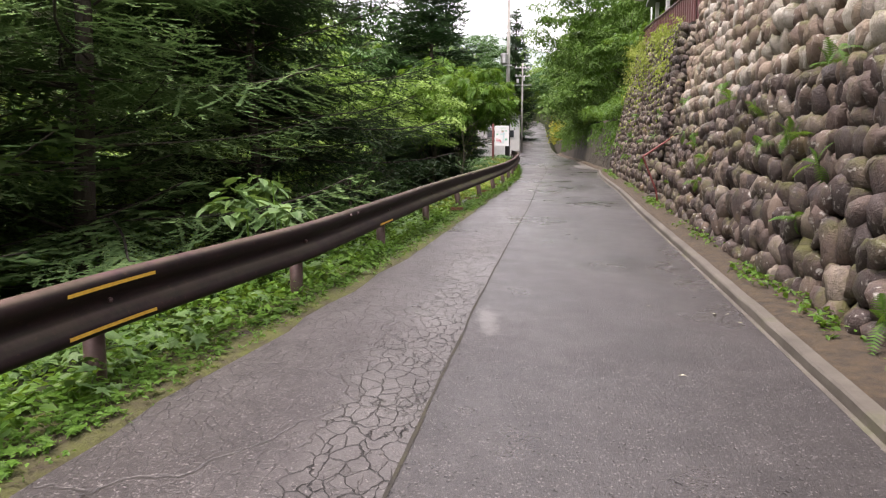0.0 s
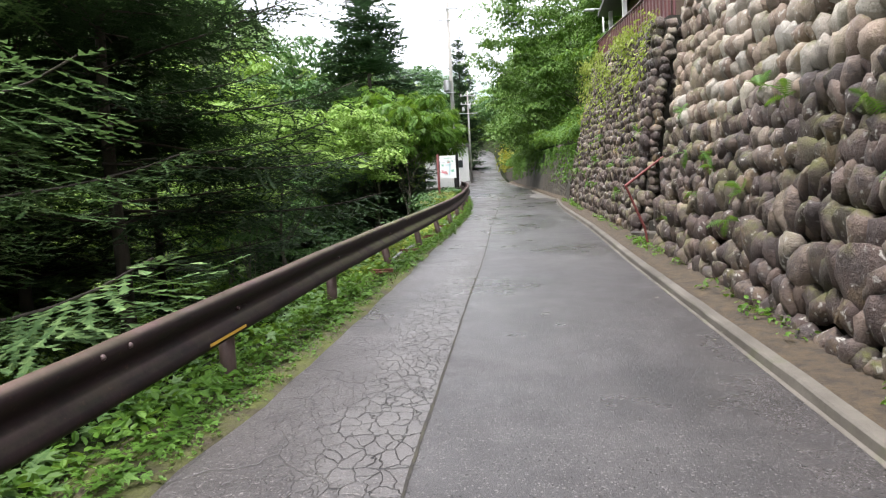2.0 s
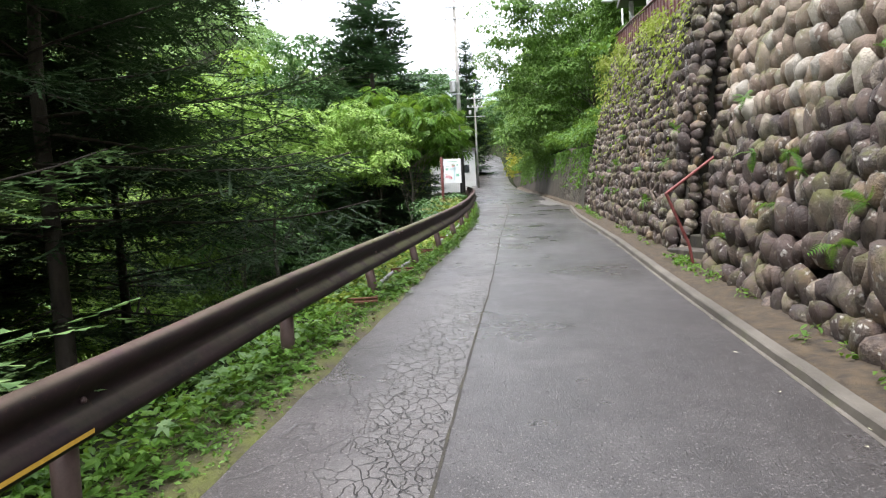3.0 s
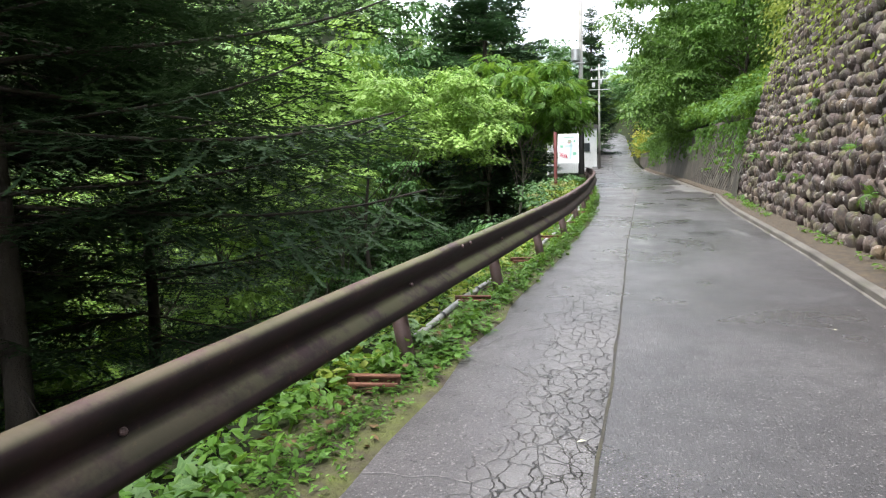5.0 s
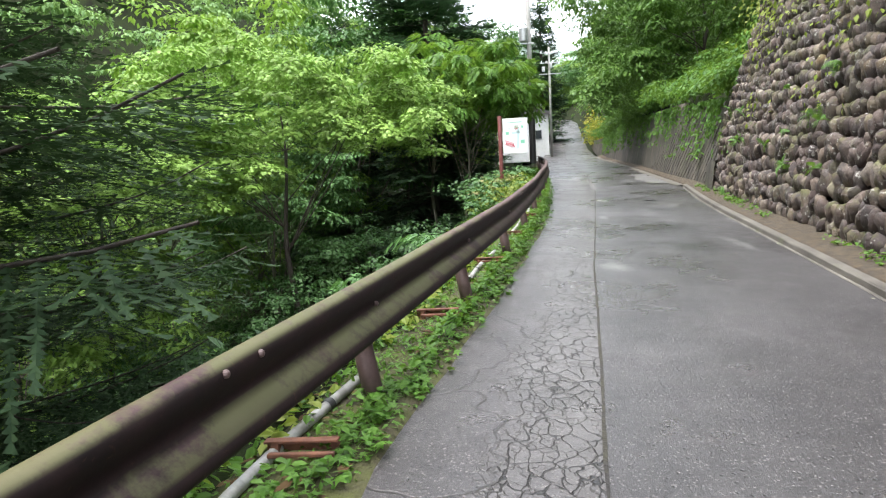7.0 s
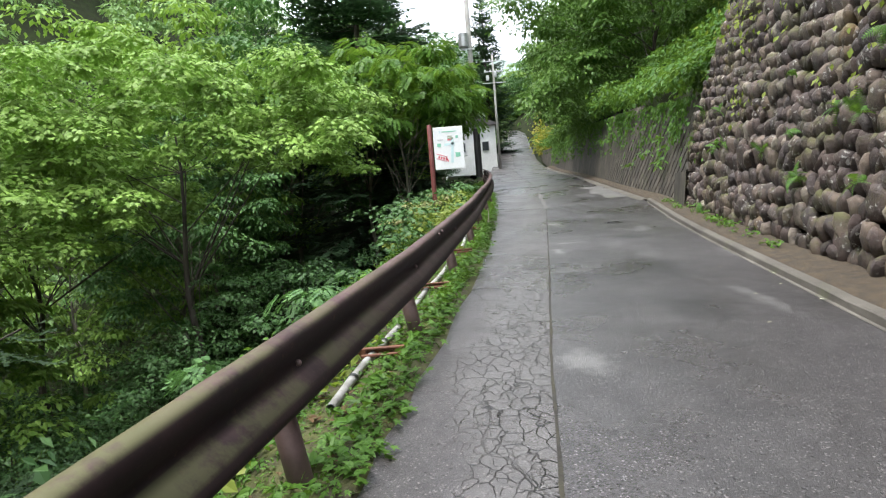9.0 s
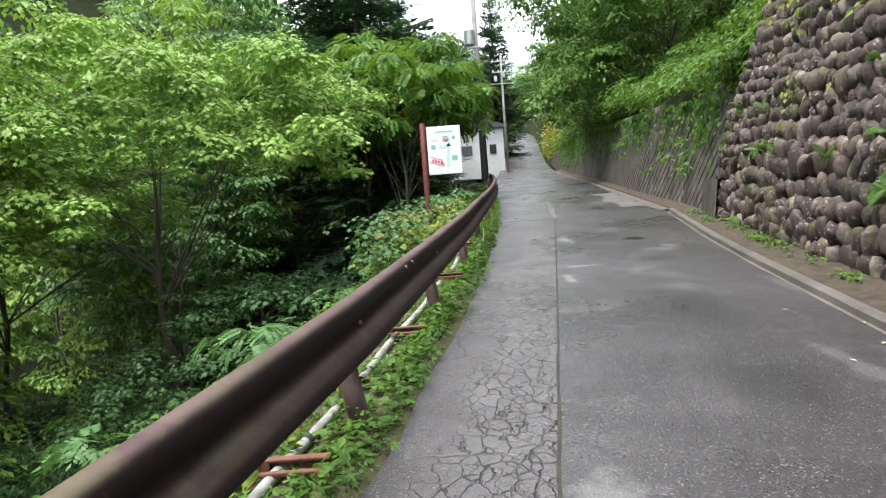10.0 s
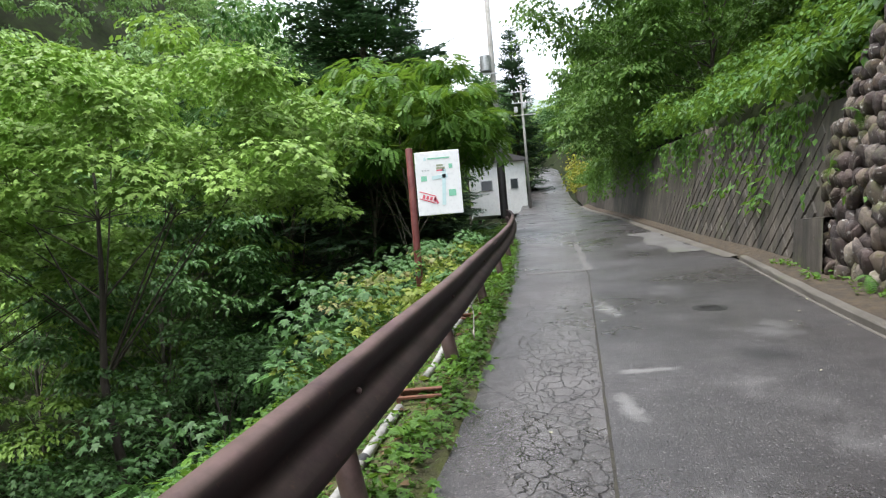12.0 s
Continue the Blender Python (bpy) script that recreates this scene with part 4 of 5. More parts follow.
for dx, dy in ((-3.5, -2.8), (-3.5, 0), (-3.5, 2.8)):
    part("eave_post", box_bm((.13, .13, 2.35), (dx, dy, 1.175), .01), PLASTER, hu)

# maroon sheet fence on the far wall
fc = thing("sheet_fence", "maroon corrugated sheet fence on top of the wall", "fence", (0, 0, 0))
fys = np.arange(14.6, 24.9, 0.05)
fh = wall_height(fys)
fxx = foot(fys) + .16 * fh + .35 + .012 * np.sign(np.sin(fys * 2 * math.pi / .3))
fz = road_z(fys) + fh
v, f = strip(fys, [(fxx - .008, fz - .05), (fxx - .008, fz + .8), (fxx + .008, fz + .8), (fxx + .008, fz - .05)])
put("sheet", np_mesh("sheet", v, f), MAROON, fc)
pts = np.stack([fxx[::6], fys[::6], fz[::6] + .83], -1)
put("top_rail", np_mesh("top_rail", *tube(pts, .03, 8), True), MAROON, fc)
for k in range(0, len(fys), 36):
    part("post", cyl_bm(.03, .03, .85, 10, 0, (float(fxx[k]) + .05, float(fys[k]), float(fz[k]) - .05)), MAROON, fc)

lp = thing("lane_lamp", "slim grey steel lamp post with a small lamp head", "street lamp", (8.35, 25.3, float(ground_z(8.35, 25.3)) - .05))
part("pole", cyl_bm(.035, .03, 2.3, 12), STEEL, lp, smooth_it=True)
part("arm", box_bm((.5, .04, .04), (-.2, 0, 2.28), .008), STEEL, lp)
part("lamp_head", box_bm((.36, .14, .09), (-.5, 0, 2.24), .03, 2), STEEL, lp)

# lid in the road
x, y = 5.3, 25.05
ml = thing("manhole_lid", "small dark cast-iron lid set in the asphalt", "manhole cover", (x, y, float(road_z(y)) - .002))
ml.rotation_euler = (math.atan(.0795), 0, 0)
part("ring", cyl_bm(.17, .17, .008, 28, .002), IRON, ml)
part("lid", cyl_bm(.14, .14, .003, 28, .001, (0, 0, .0085)), IRON, ml)
for k in range(5):
    part("rib", box_bm((.2, .01, .003), (0, -.06 + .03 * k, .013), 0), IRON, ml)

# ---- trees ----
def unit(v): return v / (np.linalg.norm(v, axis=-1, keepdims=True) + 1e-9)


def leaf_set(template, pos, size, rng, tilt=0.35, spread=0.5, yaw=None):
    n = len(pos)
    way = rng.uniform(0, 2 * math.pi, n) if yaw is None else yaw + rng.normal(0, .7, n)
    rot = turns(way, rng.normal(tilt, spread, n), rng.normal(0, spread, n))
    return stamp(template, pos, rot, size * rng.uniform(.65, 1.3, n))


def mounds(centres, radius, per, size, template, rng, flat=.5, droop=.75):
    """Leaf clumps: each a shallow dome of leaves that point outwards and hang more towards its rim."""
    k = np.repeat(np.arange(len(centres)), per)
    a = rng.uniform(0, 2 * math.pi, len(k))
    u = np.sqrt(rng.uniform(0, 1, len(k)))
    wave = 1 + .22 * np.sin(3 * a + 1.7 * k) + .14 * np.sin(5 * a + 2.9 * k)
    r = (np.asarray(radius) * np.ones(len(centres)))[k] * wave
    z = flat * r * (np.sqrt(np.clip(1 - .94 * u * u, 0, 1)) - .35) - np.abs(rng.normal(0, .1, len(k))) * r
    pos = np.asarray(centres)[k] + np.stack([r * u * np.cos(a), r * u * np.sin(a), z], -1)
    rot = turns(a + rng.normal(0, .6, len(k)), droop * u ** 1.5 + rng.normal(.08, .22, len(k)), rng.normal(0, .25, len(k)))
    return stamp(template, pos, rot, size * rng.uniform(.65, 1.25, len(k)))


def broad_crown(seed, radii, clumps, per, size, template, trunk_h, low=-0.3, clump=.17, flat=.5, hollow=.5):
    """Crown of domed leaf clumps round an uneven ellipsoid, and trunk with limbs to the clumps. The trunk's foot is the origin."""
    rng = np.random.default_rng(seed)
    radii = np.array(radii, float)
    centre = np.array([0, 0, trunk_h + radii[2] * .8])
    d = unit(rng.normal(size=(clumps * 4, 3)))
    d = d[d[:, 2] > low][:clumps]
    lump = np.array([1 + .42 * noise.noise(Vector(q) * 2.1 + Vector((seed, 0, 0))) + .2 * noise.noise(Vector(q) * 5.1) for q in d])
    depth = np.where(rng.random(len(d)) < .7, rng.uniform(.86, 1.04, len(d)), rng.uniform(hollow, .9, len(d)))
    cc = centre + d * radii * (lump * depth)[:, None]
    cs = rng.uniform(.55, 1.3, len(d)) * radii.mean() * clump
    crown = mounds(cc, cs, per, size, template, rng, flat)
    top = centre[2] + radii[2] * .4
    tp = np.stack([np.array([.12 * math.sin(1.3 * s + seed), .12 * math.cos(1.7 * s + seed), s]) for s in np.linspace(-1.2, top, 10)])
    rad = np.linspace(1, .15, 10) * .02 * (radii.mean() + trunk_h * .5)
    wood = [tube(tp, rad, 9)]
    for i in rng.choice(len(d), min(len(d), 20), replace=False):
        s = rng.uniform(.35, .85)
        a = tp[int(s * 9)]
        b = cc[i]
        mid = a * .45 + b * .55 + np.array([0, 0, .12 * radii[2]]) + rng.normal(0, .12, 3)
        t = np.linspace(0, 1, 7)[:, None]
        pts = a * (1 - t) ** 2 + 2 * mid * t * (1 - t) + b * t ** 2
        wood.append(tube(pts, np.linspace(.36, .06, 7) * rad[int(s * 9)], 5))
        for _ in range(3):
            e = pts[5] + rng.normal(0, 1, 3) * cs[i] * np.array([.8, .8, .25])
            wood.append(tube(np.stack([pts[4], pts[4] * .5 + e * .5 + np.array([0, 0, .04]), e]), [.1 * rad[3], .07 * rad[3], .03 * rad[3]], 4))
    return merge(wood), crown


def needle_branch(rng, length, droop, coarse=1.0):
    """A flat fir branch along +x: stem and side shoots fringed with needles, tips curving up."""
    n = 9
    s = np.linspace(0, 1, n)
    stem = np.stack([length * s, .06 * length * np.sin(s * 3 + rng.uniform(0, 6)), -droop * length * (s ** 1.6) + .16 * length * s ** 3], -1)
    wood = [tube(stem, np.linspace(.006, .0015, n) * length + .002, 4)]
    shoots = []
    step = .13 * (coarse + 1) / 2
    for t in np.arange(.14, 1.0, step / length):
        p = np.array([np.interp(t, s, stem[:, i]) for i in range(3)])
        for side in (-1, 1):
            ln = length * (.36 * math.sin(math.pi * min(1, t * .85 + .1)) + .05) * rng.uniform(.55, 1.1)
            a = side * radians(rng.uniform(40, 66))
            d = np.array([math.cos(a), math.sin(a), rng.normal(-.25, .15)])
            shoots.append((p, d, ln))
            for u in np.arange(.22, .95, .15 * (coarse + 1) / 2 / max(ln, .15)):
                a2 = a + (1 if rng.random() < .5 else -1) * radians(rng.uniform(35, 55))
                shoots.append((p + d * ln * u, np.array([math.cos(a2), math.sin(a2), rng.normal(-.15, .2)]), ln * .32 * (1.15 - u) + .07))
    shoots.append((stem[-1], np.array([1, 0, .05]), .2))
    V, F, c = [], [], 0
    gap = .042 * coarse
    for p, d, ln in shoots:
        d = d / np.linalg.norm(d)
        q = np.array([-d[1], d[0], 0])
        m = max(1, int(ln / gap))
        for i in range(m):
            f = (i + .2) / m
            b = p + d * ln * f + np.array([0, 0, .14 * ln * f * f - .08 * ln * f])
            w = (.048 if coarse > 2 else .034) * coarse * (1.1 - .55 * f)
            for side in (-1, 1):
                tip = b + d * gap * 1.1 + side * q * w * rng.uniform(.7, 1.2) + np.array([0, 0, rng.uniform(-.004, .014)])
                V += [b - d * gap * .15, b + d * gap * .95, tip]
                F.append((c, c + 1, c + 2))
                c += 3
    return merge(wood), (np.array(V), np.array(F))


def turn_all(v, yaw, tilt, shift, k):
    c, s, ct, st = math.cos(yaw), math.sin(yaw), math.cos(tilt), math.sin(tilt)
    m = np.array([[c * ct, -s, c * st], [s * ct, c, s * st], [-st, 0, ct]])
    return (v * k) @ m.T + shift


def fir(seed, height, reach, first, trunk_r, per_ring=5, gap=.55, variants=6, keep=1.0, droop=.28, coarse=1.0):
    """Fir or spruce: whorls of drooping flat branches on a tapered trunk; foot at the origin."""
    rng = np.random.default_rng(seed)
    span = reach * .75
    fine = [needle_branch(rng, span, droop * rng.uniform(.7, 1.3), coarse) for _ in range(variants)]
    rough = [needle_branch(rng, span, droop * rng.uniform(.7, 1.3), max(coarse * 2, 3.0)) for _ in range(3)]
    wood = [tube(np.array([[.05 * math.sin(z), .05 * math.cos(z * .8), z] for z in np.linspace(-1.5, height, 14)]), np.linspace(1.15, .06, 14) * trunk_r, 10)]
    green = []
    z = 1.2
    while z < first:
        for k in range(2):
            w, g = rough[int(rng.integers(3))]
            wood.append((turn_all(w[0], rng.uniform(0, 2 * math.pi), radians(rng.uniform(-5, 25)), np.array([0, 0, z]), rng.uniform(.2, .5)), w[1]))
        z += .6
    z = first
    while z < height - .2:
        f = 1 - (z - first) / (height - first)
        ln = reach * (f ** .62) * .95 + .2
        for k in range(per_ring):
            if rng.random() > (keep if z < 9.5 or z > 13 or coarse < 2 or coarse > 2.9 else .5):
                continue
            yaw = rng.uniform(0, 2 * math.pi)
            w, g = fine[int(rng.integers(variants))] if z < (12 if coarse < 2 else 9.5) else rough[int(rng.integers(3))]
            sc = ln / span * rng.uniform(.75, 1.15)
            sh = np.array([0, 0, z + rng.uniform(-.2, .2)])
            tilt = radians(rng.uniform(-14, 10)) - .35 * (1 - f)
            wood.append((turn_all(w[0], yaw, tilt, sh, sc), w[1]))
            green.append((turn_all(g[0], yaw, tilt, sh, sc), g[1]))
        z += gap * rng.uniform(.8, 1.2) * (.45 + .55 * f)
    return merge(wood), merge(green)


def tree(name, made, where, bark, leaves, label, group="", yaw=0.0, k=1.0, sink=0.1):
    x, y = where
    t = thing(name, label, "tree", (0, 0, 0), group)
    t.matrix_basis = pose(x, y, float(ground_z(x, y)) - sink, 0, 0, yaw) @ Matrix.Scale(k, 4)
    put("trunk", np_mesh("trunk", made[0][0], made[0][1], True), bark, t)
    put("crown", np_mesh("crown", *made[1]), leaves, t)
    return t


def again(t, x, y, yaw, k, label="", z=None):
    c = copy_thing(t, pose(x, y, float(ground_z(x, y)) - .1 if z is None else z, 0, 0, yaw) @ Matrix.Scale(k / t.matrix_basis.to_scale().x, 4))
    c.scale = (k, k, k)
    if label:
        tagged(c, label)
    return c


fir_a = tree("fir_tree", fir(11, 19, 5.0, 2.6, .26, 6, .62, coarse=2.5, droop=.17), (-8.6, 14.6), BARK, FIR, "tall dark fir with drooping branches beside the rail", "firs on the bank")
fir_b = tree("fir_tree", fir(12, 16, 4.4, 5.0, .2, 5, .66, 5, coarse=1.25, droop=.15), (-5.2, 9.0), BARK, FIR, "dark fir with wide flat branches near the road", "firs on the bank")
fir_d = tree("fir_tree", fir(15, 16, 4.4, 6.0, .17, 6, .62, 5, coarse=1.0, droop=.12), (-4.3, 14.2), BARK, FIRSHADE, "tall fir with bare dead lower branches", "firs on the bank", 130)
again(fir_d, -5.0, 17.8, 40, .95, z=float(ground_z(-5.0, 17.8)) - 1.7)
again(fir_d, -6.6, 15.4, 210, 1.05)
again(fir_a, -8.5, 8.5, 80, 1.05)
again(fir_a, -8.0, 5.0, 200, .9)

maple = tree("maple_tree", broad_crown(21, (5.0, 4.3, 2.3), 230, 210, .15, LOBED, 3.5, -.4, .17, .55, .45), (-3.4, 31.0), BARK, MAPLE, "bright green maple with layered sprays of leaves below the road", "maples")
maple.matrix_basis = pose(-4.6, 31.0, -.6, 0, 0, 0)
again(maple, -8.4, 27.0, 130, .85, z=-1.7)
again(maple, -9.8, 32.5, 230, .95, z=-1.6)
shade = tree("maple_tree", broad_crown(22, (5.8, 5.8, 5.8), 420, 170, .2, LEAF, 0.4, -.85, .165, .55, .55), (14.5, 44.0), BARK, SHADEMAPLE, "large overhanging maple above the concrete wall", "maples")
shade.matrix_basis = pose(12.5, 41.5, 6.0)
again(shade, 15.0, 52.0, 100, .85, z=6.2)
again(shade, 15.6, 34.0, 200, .85, z=8.2)
again(shade, 17.5, 61.0, 250, 1.05, z=8.0)
again(shade, 16.5, 27.5, 20, .8, z=10.5)
walnut = tree("walnut_tree", broad_crown(23, (2.9, 2.8, 2.3), 95, 30, .5, COMPOUND, 4.0, -.5, .27, .4, .5), (1.9, 38.5), PALEBARK, WEED, "broadleaf tree with feathery compound leaves behind the sign", "broadleaf trees")
walnut.matrix_basis = pose(1.2, 38.5, .8)
again(walnut, -.6, 43.0, 120, 1.1, z=.8)
fir_c = tree("fir_tree", fir(13, 19, 5.6, 1.0, .28, 6, .64, 5, coarse=3.0), (.5, 43.0), BARK, FIRFAR, "dense dark fir beyond the sign", "firs beyond the sign")
fir_c.matrix_basis = pose(-.8, 46.0, .5)
again(fir_c, -.2, 61.0, 60, .9, z=2.5)
again(fir_c, -7.0, 52.5, 150, .85, z=-1.5)
cedar = tree("cedar_tree", fir(14, 17, 3.1, 1.0, .28, 8, .6, 4, 1.0, .15, 3.0), (9.5, 78.0), BARK, FIRFAR, "tall narrow cedar beside the far road", "cedars")
cedar.matrix_basis = pose(9.3, 80.0, 7.4)
again(cedar, 5.0, 84.0, 70, .8, z=6.0)
again(cedar, 21.5, 88.0, 170, 1.0, z=10.0)
lime = tree("broadleaf_tree", broad_crown(24, (4.0, 4.0, 4.4), 190, 120, .21, LEAF, 2.6, -.6, .17, .5, .6), (-8, 26), PALEBARK, LIME, "light green broadleaf tree in the ravine", "broadleaf trees")
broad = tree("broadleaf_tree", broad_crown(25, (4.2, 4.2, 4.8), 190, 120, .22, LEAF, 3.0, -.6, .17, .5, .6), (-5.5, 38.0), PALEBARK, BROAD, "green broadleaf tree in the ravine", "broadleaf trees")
lime.matrix_basis = pose(-11.0, 27.0, -7.0)
broad.matrix_basis = pose(-8.5, 41.0, -5.0)
SPOTS = [(-15.5, 44, -7, 1.2, 0), (-17, 27, -9, 1.1, 0), (-12, 16, -8, 1.1, 0), (-19, 17, -7, 1.5, 0), (-12, 54, -4, 1.3, 1),
         (-1.5, 53, 1, 1.2, 1), (-2.5, 64, 1, 1.3, 0), (-7, 62, -2, 1.5, 1), (4, 80, 6, 1.2, 1), (21, 98, 10.5, 1.2, 1), (19, 76, 9, 1.3, 0), (9, 116, 12, 1.4, 1),
         (22, 20, 10, 1.1, 1), (-7.0, 12, -7, .7, 0), (-8.5, 17, -6.5, .75, 0), (-14, 21, -8, .9, 1),
         (-5.5, 49, -2.5, 1.45, 1), (-11, 46, -3.5, 1.6, 0), (-3.5, 57, -1, 1.5, 0), (14, 130, 13, 1.2, 1), (19, 134, 13, 1.4, 0), (24, 126, 13, 1.3, 1), (9.5, 126, 12, 1.2, 0), (17, 128, 14.5, .8, 0)]
for i, (x, y, z, k, kind) in enumerate(SPOTS):
    again((lime, broad)[kind], x, y, 47 * i, k, z=z)


sapling = tree("maple_sapling", broad_crown(26, (2.1, 2.1, 1.3), 60, 90, .12, LOBED, 3.0, -.5, .22, .5, .4), (-2.8, 26.6), BARK, SHADEDLEAF, "young maple on the bank, its sprays darkened for shade", "saplings in the ravine", k=.8)
for x, y, yaw, k in ((-5.0, 24.6, 80, .8), (-6.8, 26.5, 150, .9), (-1.6, 29.0, 220, .8), (-8.5, 22.5, 20, .8)):
    again(sapling, x, y, yaw, k)


# ---- far woods and mountain ----
def far_woods(name, label, xr, yr, gap, per, size, test, downhill, seed):
    """Closed canopy of crowns on a slope, their leaves on the domes' open sides."""
    rng = np.random.default_rng(seed)
    x, y = np.meshgrid(np.arange(*xr, gap), np.arange(*yr, gap))
    x = (x + rng.uniform(-.45, .45, x.shape) * gap).ravel()
    y = (y + rng.uniform(-.45, .45, y.shape) * gap).ravel()
    ok = test(x, y)
    x, y = x[ok], y[ok]
    z = ground_z(x, y) + rng.uniform(1.5, 4.5, len(x))
    n = per // 60
    k = np.repeat(np.arange(len(x)), n)
    g = unit(rng.normal(size=(len(k), 3)) + np.array([downhill, 0, .7]))
    r = (gap * rng.uniform(.55, .85, len(x)))[k] * rng.uniform(.8, 1.05, len(k))
    pos = np.stack([x[k], y[k], z[k]], -1) + g * r[:, None]
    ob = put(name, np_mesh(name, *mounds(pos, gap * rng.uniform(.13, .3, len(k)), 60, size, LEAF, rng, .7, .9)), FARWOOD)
    tagged(ob, label, "woods", kind="stuff")


far_woods("far_woods", "hazy green wood on the opposite valley side", (-70, -12), (18, 150), 4.4, 600, .42, lambda x, y: (left(y) - x > np.where(y > 42, 17.5, 25)) & (left(y) - x < 62), .6, 31)
far_woods("ridge_woods", "green wood on the upper slopes across the valley", (-125, -45), (10, 170), 8.0, 300, .9, lambda x, y: (left(y) - x >= 60) & (left(y) - x < 120), .6, 34)
far_woods("hill_woods", "green wood on the hill behind the walls", (14, 60), (-6, 130), 5.5, 240, .5, lambda x, y: (x - foot(y) > 13) & (x - foot(y) < 38), -.6, 32)
far_woods("upper_woods", "green wood beyond the far road", (-30, 50), (100, 175), 5.5, 300, .6, lambda x, y: (x > left(y) - 22) & ((x < left(y) - 6) | (x > kerb_x(y) + 6) | (y > 134)), 0, 33)
mx = np.linspace(-700, 900, 60)
my = np.linspace(600, 900, 14)
mgx, mgy = np.meshgrid(mx, my)
mz = np.array([(150 + 90 * noise.noise((a * .003, b * .002, 0)) + 25 * noise.noise((a * .012, b * .01, 4))) * min(1, (b - 590) / 220) for a, b in zip(mgx.ravel(), mgy.ravel())])
mi, mj = np.meshgrid(np.arange(13), np.arange(59), indexing="ij")
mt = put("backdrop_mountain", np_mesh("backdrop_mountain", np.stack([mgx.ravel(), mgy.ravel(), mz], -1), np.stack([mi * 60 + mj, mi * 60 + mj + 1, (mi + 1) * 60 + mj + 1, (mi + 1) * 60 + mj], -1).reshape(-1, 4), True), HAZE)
tagged(mt, "hazy blue-green mountain far up the valley", "mountain", kind="structure")


# ---- undergrowth ----
def scatter(name, label, material, template, pos, size, seed, tilt=.2, spread=.4, category="plants", yaw=None):
    rng = np.random.default_rng(seed)
    ob = put(name, np_mesh(name, *leaf_set(template, pos, size, rng, tilt, spread, yaw)), material)
    return tagged(ob, label, category, kind="stuff")


def herb_points(x, y, z, per, height, radius, rng):
    k = np.repeat(np.arange(len(x)), per)
    a = rng.uniform(0, 2 * math.pi, len(k))
    r = radius * rng.uniform(.2, 1, len(k))
    hh = (height * rng.uniform(.5, 1.1, len(x)))[k] * rng.uniform(.25, 1, len(k))
    return np.stack([x[k] + r * np.cos(a), y[k] + r * np.sin(a), z[k] + hh], -1)


def bank(n, y0, y1, d0, d1, rng, power=1.0):
    y = rng.uniform(y0, y1, n)
    d = d0 + (d1 - d0) * rng.uniform(0, 1, n) ** power
    x = left(y) - d
    z = np.where(d < .86, road_z(y) + np.interp(d, [-.1, .1, .45, .85], [.0, .03, .01, -.12]), ground_z(x, y))
    return x, y, z


g = np.random.default_rng(41)
x, y, z = bank(1500, 0, 12.5, .3, 1.7, g, .9)
scatter("bank_weeds", "fresh green broad-leaved weeds under the guard rail", WEED, OVAL, herb_points(x, y, z, 8, .17, .11, g), .07, 42)
x, y, z = bank(420, 0, 13, .28, 1.7, g, .8)
clumped = np.sin(y * 2.1) + np.sin(y * 5.3 + 1) + .8 * g.normal(size=len(y)) > -.3
x, y, z = x[clumped], y[clumped], z[clumped]
scatter("bank_herbs", "blue-green lobed herbs under the guard rail", HERB, LOBED, herb_points(x, y, z, 9, .24, .16, g), .14, 76, .25, .3)
x, y, z = bank(500, 0, 13, .1, .45, g, 1.2)
scatter("bank_seedlings", "small lobed seedlings creeping onto the mossy edge", WEED, LOBED, herb_points(x, y, z, 5, .06, .08, g), .075, 77, .15, .25)
x, y, z = bank(900, 12, 36, -.04, .27, g, 1.0)
scatter("bank_seedlings", "small weeds and seedlings along the mossy road edge", WEED, LOBED, herb_points(x, y, z, 6, .07, .09, g), .075, 78, .15, .3)
x, y, z = bank(500, 11, 34, .0, .8, g)
scatter("leaf_litter", "brown dead leaves among the weeds of the bank", DEADLEAF, OVAL, np.stack([x, y, z + .025], -1), .07, 79, .0, .2, "leaves")
x, y, z = bank(4200, 12.5, 44, .08, 1.6, g, .9)
d_ = left(y) - x
thin = ~((d_ > .22) & (d_ < .58) & (y < 27) & (g.random(len(y)) < .85))
x, y, z = x[thin], y[thin], z[thin]
scatter("bank_weeds", "green weeds along the bank behind the rail", WEED, OVAL, herb_points(x, y, z, 8, .13, .1, g), .06, 43)
x, y, z = bank(5600, 0, 40, -.02, .6, g)
scatter("edge_weeds", "tiny green weeds along the asphalt edge", WEED, LEAF, herb_points(x, y, z, 5, .045, .05, g), .032, 44)
x, y, z = bank(380, 12, 28, .48, 1.2, g)
scatter("pale_weeds", "yellow-green leaves on the bank", PALEWEED, OVAL, herb_points(x, y, z, 6, .2, .1, g), .09, 45)
x, y, z = bank(5600, -4, 46, 1.7, 11, g, 1.0)
thin = ~((y > 14) & (y < 30) & (g.random(len(y)) < .96))
x, y, z = x[thin], y[thin], z[thin]
scatter("ravine_shrubs", "dense green undergrowth on the steep bank", SHADEDLEAF, LEAF, herb_points(x, y, z, 12, .6, .35, g), .13, 46, .45, .4, yaw=0.0)
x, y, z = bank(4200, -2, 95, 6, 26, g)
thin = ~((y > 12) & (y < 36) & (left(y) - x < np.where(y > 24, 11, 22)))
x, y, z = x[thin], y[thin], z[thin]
scatter("ravine_thicket", "leafy thicket on the floor of the ravine", SHADEDLEAF, LEAF, herb_points(x, y, z, 16, 1.5, .8, g), .3, 61, .25, .4)
x, y, z = bank(600, 4, 46, 1.8, 12, g)
thin = (y < 15) | (y > 30)
